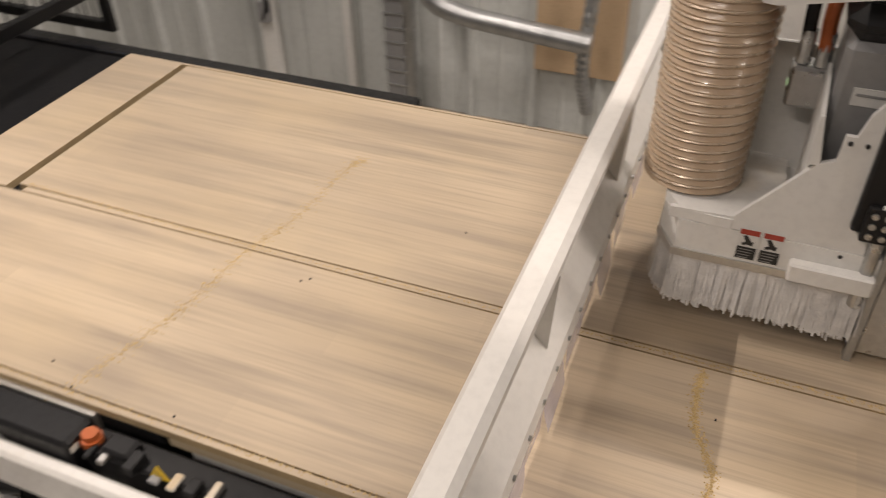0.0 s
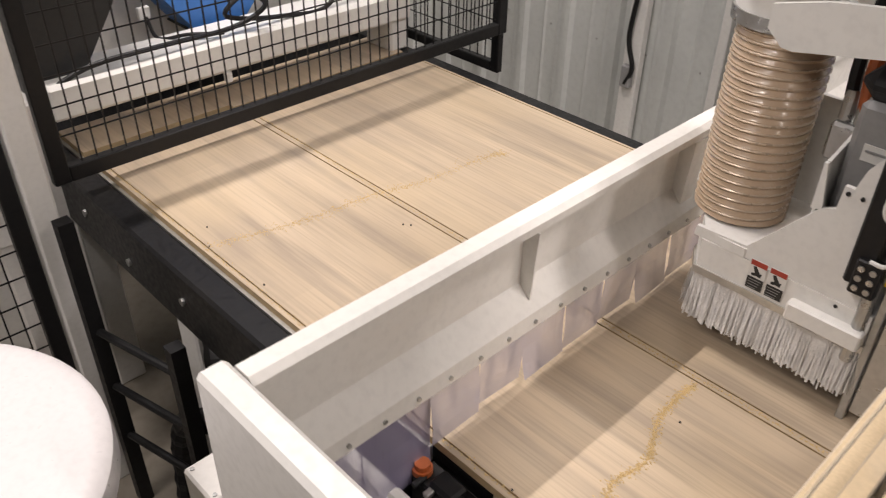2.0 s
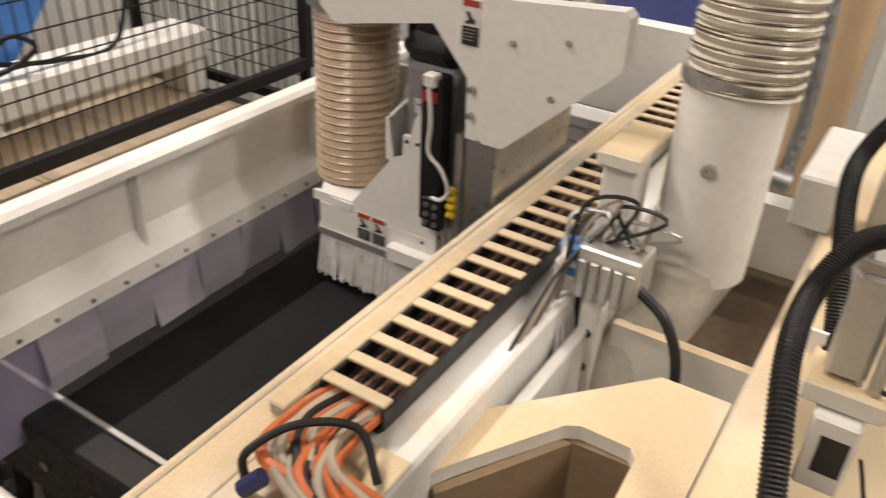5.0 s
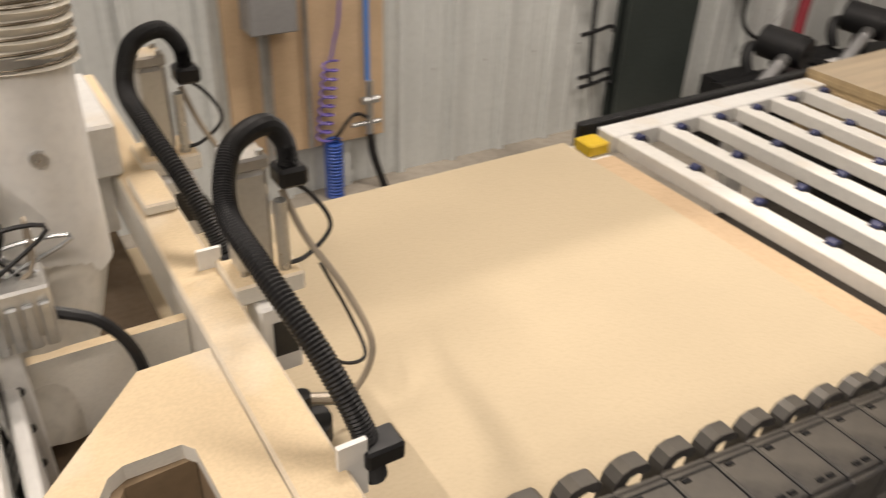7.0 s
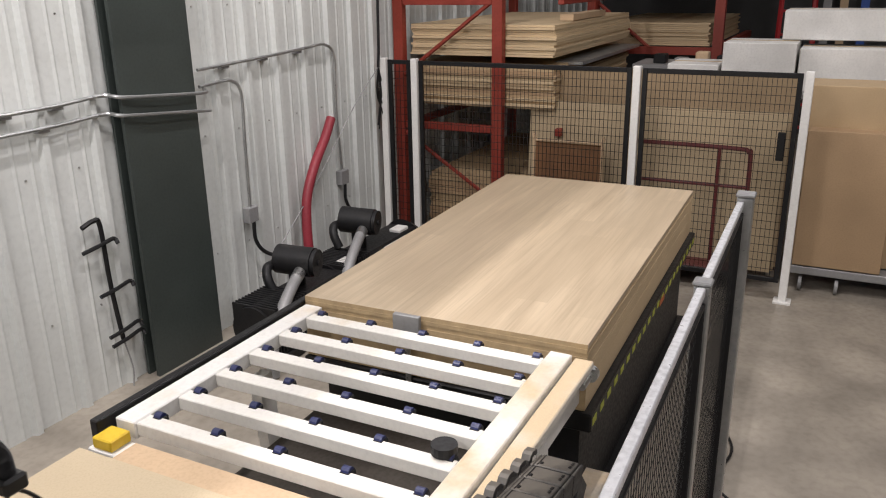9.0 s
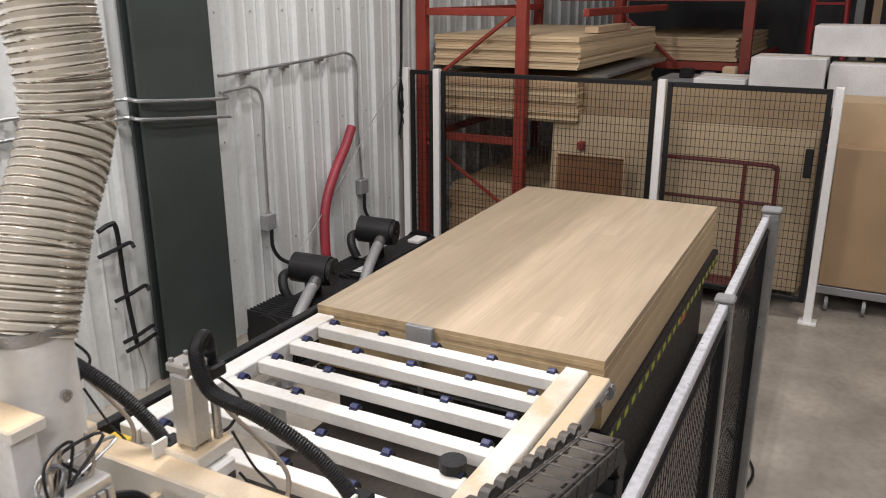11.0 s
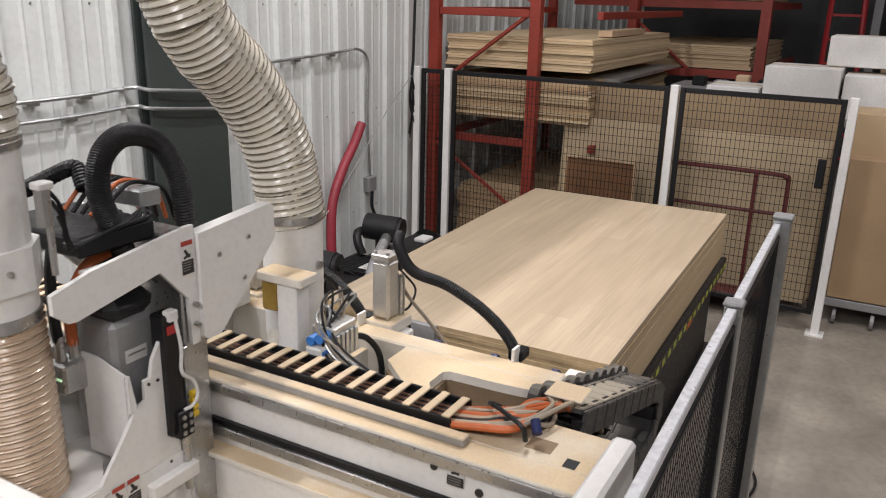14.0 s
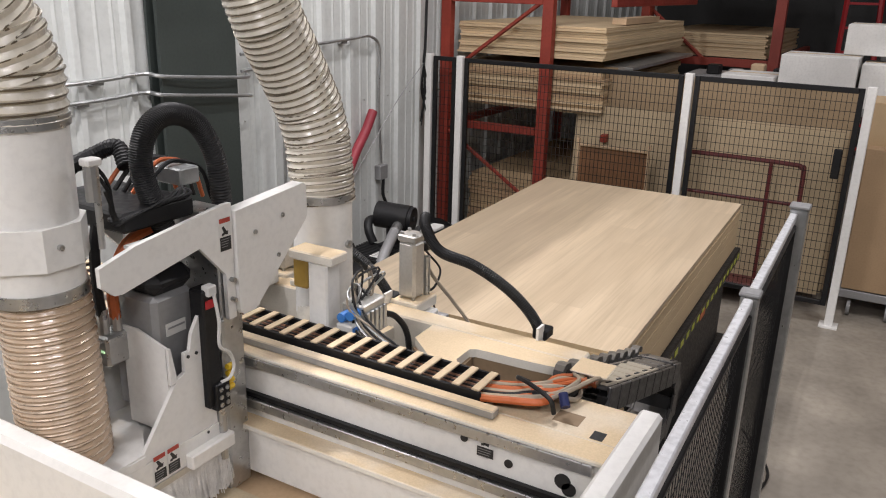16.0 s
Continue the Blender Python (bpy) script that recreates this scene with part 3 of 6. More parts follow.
# flat cable carrier lying along the beam
tray = ga("cable_carrier", boxes((0.5045, 0.5965, -0.005, 1.66, 1.358, 1.366)), BLACK, "black flat cable carrier with pale rungs")
part("carrier_side", boxes((0.498, 0.504, -0.005, 1.66, 1.363, 1.398), bev=0.002), BLACK, tray)
part("carrier_side", boxes((0.597, 0.603, -0.005, 1.66, 1.363, 1.398), bev=0.002), BLACK, tray)
rung = part("rung", boxes((0.500, 0.601, -0.010, 0.010, 1.396, 1.402), bev=0.0015), CHAIN_TAN, tray)
rung.matrix_basis = pose(0, 0.010, 0)
for k in range(1, 33):
    again(rung, pose(0, 0.010 + k * 0.0512, 0))
rnd = random.Random(11)
for k in range(9):
    x = 0.511 + k * 0.0098
    part("cable", cable([(x, 0.0, 1.376), (x, 0.5, 1.374 + rnd.uniform(0, 0.006)), (x, 1.1, 1.375), (x, 1.65, 1.376)], 0.0046, 30, 6), (BLACK_RUBBER, CABLE_B, BLACK_RUBBER, CABLE_B)[k % 4], tray)
for k in range(14):
    x = 0.508 + k * 0.0064
    tx, tz = 0.60 + rnd.uniform(0, 0.12), 1.385 + rnd.uniform(-0.015, 0.02)
    m = (CABLE_O, CABLE_G, CABLE_G, CABLE_O, BLACK_RUBBER)[k % 5]
    ga("cable", cable([(x, 0.02, 1.376), (x + rnd.uniform(-0.005, 0.01), -0.06, 1.392), (x + 0.03, -0.13 + rnd.uniform(-0.02, 0.02), 1.40), (tx, -0.16 + rnd.uniform(-0.04, 0.05), tz), (0.78 + rnd.uniform(0, 0.05), -0.13 + rnd.uniform(-0.05, 0.05), 1.33)], rnd.uniform(0.005, 0.0085), 26, 7), m)
ga("plug", rods(((0.545, -0.19, 1.395), (0.565, -0.175, 1.415), 0.011), seg=10), NAVY, "dark blue cable plug")
ga("cable_loop", cable([(0.53, -0.17, 1.38), (0.525, -0.16, 1.415), (0.55, -0.10, 1.425), (0.60, -0.05, 1.405), (0.65, -0.08, 1.37)], 0.0055, 26, 8), BLACK_RUBBER, "black cable loop")

for o in set(gantry.children) - before_beam:
    o.matrix_basis = pose(-0.02, 0.0, -0.045) @ o.matrix_basis

# rear bar with its bracket arm
bm = bmesh.new()
Z0, Z1 = 1.236, 1.261
prism(bm, [(0.822, 0.379), (0.927, 0.382), (0.927, -0.06), (0.868, -0.06), (0.858, 0.03), (0.850, 0.196), (0.838, 0.212), (0.765, 0.212), (0.745, 0.200), (0.655, 0.050), (0.635, 0.010), (0.605, 0.035), (0.600, 0.122)], "z", Z0, Z1)
ga("bracket_plate", bm, TAN_DUST, "sawdust-covered bracket plate")
# the webs' brown is dust plus the bracket's inner shade, painted in
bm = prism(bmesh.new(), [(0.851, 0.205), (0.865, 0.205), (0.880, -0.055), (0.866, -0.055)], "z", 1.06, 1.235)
ga("bracket_web", bm, BROWN_SHADE_DUST)
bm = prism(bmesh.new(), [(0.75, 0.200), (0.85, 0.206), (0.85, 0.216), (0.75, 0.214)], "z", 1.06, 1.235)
ga("bracket_web", bm, BROWN_SHADE_DUST)
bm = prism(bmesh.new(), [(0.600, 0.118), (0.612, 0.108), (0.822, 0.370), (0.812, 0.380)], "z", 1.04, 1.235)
ga("bracket_web", bm, BROWN_SHADE_DUST)
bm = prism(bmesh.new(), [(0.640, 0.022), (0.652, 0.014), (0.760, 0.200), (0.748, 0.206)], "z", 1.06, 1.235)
ga("bracket_web", bm, BROWN_SHADE_DUST)
ga("rear_bar", boxes((0.930, 1.005, -0.08, 1.60, 1.14, 1.262), bev=0.005), TAN_DUST, "sawdust-covered rear bar")
cap = ga("rear_bar_cap", boxes((0.865, 0.945, 0.985, 1.30, 1.263, 1.375), bev=0.006), WHITE_DUSTY, "white end housing on the rear bar")
part("port", boxes((0.8625, 0.8645, 1.02, 1.10, 1.285, 1.345)), INK, cap)
ga("rear_step", boxes((0.94, 1.00, 0.80, 0.94, 1.263, 1.285), bev=0.004), TAN_DUST)
ga("back_wall", boxes((0.655, 0.675, 0.12, 1.70, 1.02, 1.25), bev=0.004), WHITE_DUSTY)
ga("brace", boxes((0.69, 0.928, 1.06, 1.12, 1.1, 1.26)), WHITE_DUSTY)
# added sheet whose dark colour stands in for shade under the rear bar
ga("pan", boxes((0.60, 0.928, -0.06, 1.6, 1.035, 1.05)), SHADE_SHEET, "added dark sheet, painted shade under the rear bar")
ga("cross_rib", boxes((0.69, 0.928, 0.52, 0.54, 1.051, 1.22)), TAN_DUST)

ga("far_screen", boxes((0.04, 0.52, 1.95, 1.96, 1.04, 1.75), bev=0.003), BLUE_CLOTH, "blue-violet plastic far screen")
ga("far_ledge", boxes((-0.02, 0.52, 1.80, 1.99, 1.00, 1.03), bev=0.004), WHITE_DUSTY)

# pneumatic cylinders with their hoses
def cylinder_unit(y, x=1.065):
    mine = set(gantry.children)
    u = part("cylinder", boxes((x - 0.031, x + 0.031, y - 0.031, y + 0.031, 1.315, 1.50), bev=0.009), ALU, gantry, "square aluminium pneumatic cylinder")
    part("tie_rod", rods(*[((x + a, y + b, 1.31), (x + a, y + b, 1.53), 0.006) for a in (-0.022, 0.022) for b in (-0.022, 0.022)]), STEEL, u)
    part("head", boxes((x - 0.033, x + 0.033, y - 0.033, y + 0.033, 1.50, 1.522), bev=0.004), STEEL_DUSTY, u)
    part("guide_rod", rods(((x + 0.045, y - 0.03, 1.30), (x + 0.045, y - 0.03, 1.44), 0.011)), STEEL, u)
    part("mount", boxes((x - 0.05, x + 0.07, y - 0.055, y + 0.055, 1.275, 1.312), bev=0.004), TAN_DUST, u)
    part("valve_box", boxes((x - 0.02, x + 0.05, y - 0.075, y + 0.0, 1.13, 1.272), bev=0.005), WHITE, u)
    part("valve_window", boxes((x + 0.0, x + 0.042, y - 0.077, y - 0.0745, 1.17, 1.24)), INK, u)
    part("suction_cup", rods(((x + 0.02, y - 0.13, 1.02), (x + 0.02, y - 0.13, 1.06), 0.05), ((x + 0.02, y - 0.13, 1.06), (x + 0.02, y - 0.13, 1.12), 0.016), seg=18), BLACK_RUBBER, u)
    part("fitting", rods(((x - 0.03, y - 0.10, 1.10), (x + 0.09, y - 0.14, 1.09), 0.012)), STEEL_DUSTY, u)
    h = part("suction_hose", cable([(x + 0.075, y, 1.475), (x + 0.07, y + 0.0, 1.525), (x + 0.03, y - 0.03, 1.572), (x - 0.035, y - 0.07, 1.562), (x - 0.07, y - 0.14, 1.51), (x - 0.068, y - 0.26, 1.485), (x - 0.040, y - 0.37, 1.415), (x - 0.014, y - 0.44, 1.325), (x + 0.0, y - 0.445, 1.24)], 0.0152, 340, 12, 0.0020), BLACK_RUBBER, u, "black corrugated suction hose")
    part("collar", boxes((x + 0.05, x + 0.10, y - 0.025, y + 0.025, 1.45, 1.485), bev=0.006), BLACK, u)
    part("clamp", boxes((x - 0.025, x + 0.03, y - 0.475, y - 0.43, 1.285, 1.315), bev=0.004), BLACK, u)
    part("clamp_plate", boxes((x - 0.06, x - 0.02, y - 0.465, y - 0.457, 1.24, 1.335)), WHITE, u)
    part("air_tube", cable([(x + 0.06, y, 1.44), (x + 0.085, y - 0.03, 1.36), (x + 0.13, y - 0.08, 1.27), (x + 0.15, y - 0.14, 1.18), (x + 0.10, y - 0.15, 1.10), (x + 0.03, y - 0.13, 1.10)], 0.006, 40, 7), CABLE_G, u)
    part("air_tube", cable([(x + 0.065, y, 1.46), (x + 0.11, y - 0.0, 1.42), (x + 0.13, y - 0.03, 1.37), (x + 0.08, y - 0.04, 1.33), (x + 0.04, y - 0.03, 1.32)], 0.004, 30, 6), BLACK_RUBBER, u)
    part("air_tube", cable([(x + 0.06, y - 0.07, 1.22), (x + 0.10, y - 0.10, 1.14), (x + 0.16, y - 0.09, 1.12), (x + 0.165, y - 0.02, 1.16), (x + 0.12, y + 0.0, 1.28)], 0.0035, 30, 6), BLACK_RUBBER, u)
    for o in set(gantry.children) - mine:
        o.matrix_basis = pose(-0.014, -0.013, -0.036)


cylinder_unit(0.55)
cylinder_unit(1.06, 1.047)

# dust duct standing behind the beam
DX, DY = 0.774, 0.664
duct = ga("duct", rod(bmesh.new(), (DX, DY, 1.30), (DX, DY, 1.655), 0.083, 32), WHITE_DUSTY, "white steel dust duct", True)
part("duct_foot", rod(bmesh.new(), (DX - 0.10, DY - 0.10, 1.06), (DX, DY, 1.325), 0.082, 28), STAINED, duct, "", "", True)
part("hose_clamp", rod(bmesh.new(), (DX, DY, 1.638), (DX, DY, 1.660), 0.090, 32), STEEL, duct, "", "", True)
part("bolt", rods(((DX + 0.004, DY - 0.079, 1.516), (DX + 0.004, DY - 0.092, 1.516), 0.012), seg=8), STEEL, duct)
ga("motor_post", boxes((0.622, 0.682, 0.535, 0.60, 1.06, 1.504), bev=0.005), WHITE_DUSTY)
ga("motor_cap", boxes((0.616, 0.690, 0.515, 0.662, 1.504, 1.531), bev=0.004), TAN_DUST)
ga("yellow_block", boxes((0.625, 0.665, 0.605, 0.655, 1.42, 1.504), bev=0.006), OCHRE)
mani = ga("valve_manifold", boxes((0.640, 0.745, 0.43, 0.50, 1.325, 1.405), bev=0.004), ALU, "pneumatic valve manifold with fine tubes")
part("saddle", boxes((0.600, 0.640, 0.44, 0.49, 1.20, 1.36), bev=0.004), WHITE_DUSTY, mani)
sb = part("slotted_bracket", boxes((0.655, 0.690, 0.44, 0.452, 1.05, 1.324), bev=0.003), WHITE_DUSTY, mani)
for z in (1.10, 1.17, 1.24):
    part("slot", rods(((0.672, 0.437, z), (0.672, 0.4395, z), 0.009), seg=10), INK, sb)
part("dark_bracket", boxes((0.628, 0.648, 0.452, 0.47, 1.05, 1.30), bev=0.003), BLACK, mani)
for k in range(5):
    part("valve", boxes((0.646 + k * 0.020, 0.661 + k * 0.020, 0.421, 0.43, 1.315, 1.385), bev=0.002), SHEEN, mani)
for y, z in ((0.45, 1.345), (0.478, 1.375), (0.45, 1.385)):
    part("blue_coil", rods(((0.605, y, z), (0.640, y, z), 0.013)), BLUE_BODY, mani)
for k in range(9):
    x = 0.645 + 0.012 * k
    part("air_tube", cable([(x, 0.47, 1.40), (x + rnd.uniform(-0.05, 0.04), 0.48, 1.45 + rnd.uniform(-0.01, 0.05)), (x + rnd.uniform(-0.09, 0.06), 0.46, 1.42 + rnd.uniform(-0.02, 0.05)), (0.625, 0.38 + 0.012 * k, 1.36), (0.63, 0.16 + 0.03 * k, 1.27)], 0.0034, 24, 6), (BLACK_RUBBER, CABLE_G, SHEEN)[k % 3], mani)
for k in range(4):
    part("white_tube", cable([(0.63, 0.40 + 0.02 * k, 1.30), (0.655, 0.36 + 0.02 * k, 1.20), (0.63, 0.30 + 0.02 * k, 1.18), (0.635, 0.18, 1.24 - 0.01 * k)], 0.004, 20, 6), PAPER, mani)
ga("drop_cable", cable([(0.74, 0.45, 1.35), (0.80, 0.43, 1.32), (0.835, 0.41, 1.24), (0.83, 0.41, 1.06)], 0.009, 24, 8), BLACK_RUBBER)

# spindle carriage
HY = 0.60
before_arm = set(gantry.children)
ca = ga("carriage_plate", boxes((0.300, 0.372, 0.61, 0.94, 1.02, 1.76), bev=0.004), STEEL, "steel carriage plate")
part("slide_edge", boxes((0.285, 0.300, 0.60, 0.625, 1.00, 1.50), bev=0.002), SHEEN, ca)
bm = prism(bmesh.new(), [(-0.03, 1.688), (-0.03, 1.728), (0.06, 1.752), (0.315, 1.785), (0.335, 1.785), (0.335, 1.50), (0.31, 1.50), (0.308, 1.615), (0.232, 1.70), (0.02, 1.660), (0.0, 1.662)], "y", HY - 0.006, HY + 0.006)
arm = ga("carriage_arm", bm, WHITE, "white sheet-metal carriage arm")
part("arm_top", boxes((0.06, 0.33, HY + 0.006, HY + 0.03, 1.741, 1.748)), WHITE, arm)
arm2 = ga("carriage_arm", prism(bmesh.new(), [(-0.04, 1.665), (-0.04, 1.705), (0.06, 1.74), (0.335, 1.785), (0.335, 1.50), (0.31, 1.50), (0.308, 1.615), (0.232, 1.70), (0.01, 1.637)], "y", 0.955, 0.967), WHITE)
side = ga("side_cover", prism(bmesh.new(), [(0.338, 1.765), (0.585, 1.785), (0.595, 1.775), (0.597, 1.70), (0.592, 1.688), (0.405, 1.514), (0.392, 1.503), (0.350, 1.503), (0.338, 1.515)], "y", HY - 0.016, HY + 0.02), WHITE, "white side cover plate")
warning(gantry, pose(0.31, HY - 0.007, 1.715), 0.036, 0.08)
for x, z in ((0.322, 1.60), (0.322, 1.55), (0.40, 1.70), (0.50, 1.72), (0.48, 1.62)):
    part("screw", rods(((x, HY - 0.02, z), (x, HY - 0.004, z), 0.006), seg=8), STEEL, side)
for o in set(gantry.children) - before_arm:
    o.matrix_basis = pose(0.016, 0.004, -0.058) @ o.matrix_basis
sp = ga("spindle", boxes((0.150, 0.268, 0.65, 0.80, 1.24, 1.54), bev=0.012), GREY, "grey router spindle motor with black fan")
part("fan_housing", boxes((0.140, 0.272, 0.635, 0.81, 1.541, 1.60), bev=0.025), BLACK_RUBBER, sp)
part("fan", rod(bmesh.new(), (0.206, 0.722, 1.60), (0.206, 0.722, 1.63), 0.064, 24), BLACK, sp)
part("connector_block", boxes((0.085, 0.148, 0.735, 0.79, 1.375, 1.45), bev=0.006), STEEL, sp)
part("indicator", boxes((0.0835, 0.0845, 0.745, 0.765, 1.410, 1.415)), LED, sp)
part("label", boxes((0.178, 0.235, 0.647, 0.6495, 1.44, 1.47)), PAPER, sp)
part("label_line", boxes((0.183, 0.23, 0.645, 0.6465, 1.457, 1.461)), GREY, sp)
part("red_hose", cable([(0.13, 0.755, 1.48), (0.125, 0.75, 1.55), (0.135, 0.74, 1.61), (0.17, 0.73, 1.66), (0.24, 0.72, 1.68)], 0.013, 24, 8), CABLE_O, sp)
part("black_hose", cable([(0.10, 0.76, 1.48), (0.095, 0.76, 1.56), (0.10, 0.76, 1.66), (0.12, 0.76, 1.74)], 0.012, 24, 8), BLACK_RUBBER, sp)
part("hose_nut", rods(((0.10, 0.76, 1.451), (0.10, 0.76, 1.51), 0.013), ((0.13, 0.755, 1.451), (0.13, 0.755, 1.51), 0.013)), STEEL, sp)
drive = ga("drive_unit", boxes((0.225, 0.27, 0.585, 0.63, 1.30, 1.60), bev=0.004), BLACK, "black vertical slide with valves")
part("motor_head", rods(((0.24, 0.75, 1.62), (0.24, 0.75, 1.76), 0.045), seg=20), BLACK, drive)
part("motor_cap", rods(((0.24, 0.75, 1.76), (0.24, 0.75, 1.785), 0.05), seg=20), BLACK_RUBBER, drive)
part("plug", boxes((0.235, 0.262, 0.575, 0.60, 1.585, 1.61), bev=0.003), PAPER, drive)
part("tag", boxes((0.232, 0.262, 0.582, 0.5845, 1.555, 1.575)), RED, drive)
part("wire", cable([(0.25, 0.575, 1.59), (0.258, 0.572, 1.52), (0.255, 0.572, 1.46), (0.285, 0.572, 1.43), (0.30, 0.575, 1.39), (0.285, 0.575, 1.365), (0.26, 0.58, 1.36)], 0.0042, 30, 7), PAPER, drive)
part("valve_block", boxes((0.24, 0.285, 0.575, 0.60, 1.29, 1.36), bev=0.003), BLACK, drive)
for k in range(2):
    for q in range(3):
        part("screw", rods(((0.252 + 0.02 * k, 0.574, 1.305 + 0.02 * q), (0.252 + 0.02 * k, 0.571, 1.305 + 0.02 * q), 0.006), seg=8), STEEL, drive)
for k in range(4):
    part("fitting", rods(((0.292, 0.59, 1.33 + 0.018 * k), (0.308, 0.59, 1.33 + 0.018 * k), 0.008)), YELLOW, drive)
part("rod", rods(((0.275, 0.60, 1.14), (0.275, 0.60, 1.32), 0.012)), STEEL, drive)
drive.matrix_basis = pose(0.008, 0.0, -0.055)
# lower head with brush skirt
HEAD = [(-0.075, 0.66), (-0.04, 0.60), (0.05, HY), (0.29, HY), (0.30, 0.60), (0.30, 0.86), (-0.03, 0.88), (-0.075, 0.84)]
head = ga("suction_head", prism(bmesh.new(), HEAD, "z", 1.175, 1.245), WHITE_DUSTY, "white suction head with bristle skirt")
bm = prism(bmesh.new(), [(-0.06, 1.246), (-0.058, 1.268), (0.05, 1.272), (0.098, 1.331), (0.156, 1.405), (0.181, 1.416), (0.184, 1.463), (0.20, 1.463), (0.21, 1.503), (0.24, 1.55), (0.262, 1.55), (0.27, 1.246)], "y", HY + 0.002, HY + 0.012)
part("side_plate", bm, WHITE, head)
part("column_face", prism(bmesh.new(), [(0.613, 1.27), (0.613, 1.49), (0.70, 1.515), (0.75, 1.515), (0.75, 1.27)], "x", 0.140, 0.146), WHITE, head)
part("column_fold", prism(bmesh.new(), [(0.140, 1.40), (0.140, 1.49), (0.146, 1.49), (0.158, 1.415), (0.158, 1.404)], "y", HY + 0.0025, HY + 0.011), WHITE, head)
for x_, z_ in ((0.193, 1.452), (0.218, 1.452), (0.252, 1.32), (0.252, 1.308), (0.252, 1.296), (0.236, 1.235)):
    part("screw", rods(((x_, HY - 0.001, z_), (x_, HY + 0.003, z_), 0.004), seg=8), INK, head)
part("back_plate", boxes((-0.06, 0.29, 0.85, 0.862, 1.245, 1.50)), WHITE, head)
part("top_plate", prism(bmesh.new(), [(-0.075, 0.66), (-0.04, 0.604), (0.02, 0.599), (0.05, 0.599), (0.13, 0.70), (0.13, 0.84), (-0.03, 0.88), (-0.075, 0.84)], "z", 1.246, 1.266), WHITE_DUSTY, head)
part("front_block", boxes((0.16, 0.30, 0.575, 0.60, 1.176, 1.215), bev=0.004), WHITE_DUSTY, head)
part("skirt_band", prism(bmesh.new(), [(x + (0.004 if x > 0.1 else -0.004), y + (0.003 if y > 0.7 else -0.004)) for x, y in HEAD], "z", 1.166, 1.182), ALU, head)
warning(head, pose(0.085, HY - 0.0015, 1.222), 0.035, 0.066)
warning(head, pose(0.125, HY - 0.0015, 1.222), 0.035, 0.066)
bm = bmesh.new()
rb = random.Random(21)
ring = [Vector((x, y, 0)) for x, y in HEAD]
for a, b in zip(ring, ring[1:] + ring[:1]):
    n = max(3, int((b - a).length / 0.0022))
    out = Vector(((b - a).y, -(b - a).x, 0)).normalized()
    for k in range(n):
        for lay in range(6):
            p = a.lerp(b, (k + rb.random()) / n) - out * (0.003 + 0.005 * lay)
            q = p + out * rb.uniform(0.004, 0.017) + Vector((rb.uniform(-0.004, 0.004), rb.uniform(-0.004, 0.004), 0))
            w = (b - a).normalized() * rb.uniform(0.0011, 0.0023)
            zb = 1.062 + rb.uniform(-0.008, 0.010)
            vs = [bm.verts.new((*(p - w).xy, 1.172)), bm.verts.new((*(p + w).xy, 1.172)), bm.verts.new((*(q + w).xy, zb)), bm.verts.new((*(q - w).xy, zb))]
            bm.faces.new(vs)
part("bristle", bm, BRISTLE, head, "white bristle skirt", "stuff")


def ribbed(r, length, pitch, wire_r, seg=28):
    """A stretch of spiral hose along z from 0, bulging between its wires."""
    bm = bmesh.new()
    n = max(1, round(length / pitch))
    line = [Vector((0, 0, length * i / (4 * n))) for i in range(4 * n + 1)]
    sweep(bm, line, lambda i: r + (wire_r, 0.35 * wire_r, -0.15 * wire_r, 0.35 * wire_r)[i % 4], seg)
    return bm


def rings(r, length, pitch, wire_r, seg=28):
    bm = bmesh.new()
    n = max(1, round(length / pitch))
    for k in range(n):
        z = length * k / n
        sweep(bm, [Vector((r * math.cos(a), r * math.sin(a), z + (length / n) * a / 6.2832)) for a in (2 * math.pi * q / seg for q in range(seg + 1))], wire_r, 5)
    return bm


hz = ga("spindle_hose", ribbed(0.088, 0.40, 0.0185, 0.004), HOSE_TAN, "clear tan spiral suction hose", True)
hz.matrix_basis = pose(-0.040, 0.735, 1.27, -2, 0, 0)
part("wire", rings(0.0905, 0.40, 0.0185, 0.0028), WIRE, hz, "copper-coloured spiral wire", "stuff", True)
up = ga("upper_duct", rod(bmesh.new(), (-0.050, 0.748, 1.60), (-0.050, 0.748, 1.96), 0.094, 32), WHITE, "white upper suction duct", True)
part("hose_clamp", rod(bmesh.new(), (-0.050, 0.748, 1.600), (-0.050, 0.748, 1.625), 0.098, 32), STEEL, up, "", "", True)
part("hose_clamp", rod(bmesh.new(), (-0.050, 0.748, 1.945), (-0.050, 0.748, 1.968), 0.10, 32), STEEL, up, "", "", True)
part("collar", prism(bmesh.new(), [(-0.050 + 0.108 * math.cos(a), 0.748 + 0.112 * math.sin(a)) for a in (math.pi * k / 4 + 0.39 for k in range(8))], "z", 1.675, 1.76), WHITE, up)
part("bolt", rods(((-0.06, 0.648, 1.72), (-0.06, 0.636, 1.72), 0.006), seg=8), STEEL, up)
part("hose_clip", rods(((-0.03, 0.63, 1.285), (0.10, 0.62, 1.30), 0.006), ((0.06, 0.62, 1.29), (0.075, 0.615, 1.32), 0.012)), PAPER, hz)
loop = ga("cable_guide", cable([(0.25, 0.70, 1.655), (0.205, 0.69, 1.75), (0.185, 0.69, 1.83), (0.205, 0.69, 1.90), (0.275, 0.70, 1.93), (0.365, 0.71, 1.90), (0.42, 0.71, 1.81), (0.435, 0.71, 1.69)], 0.024, 230, 12, 0.0022), BLACK_RUBBER, "black corrugated cable guide loop", True)
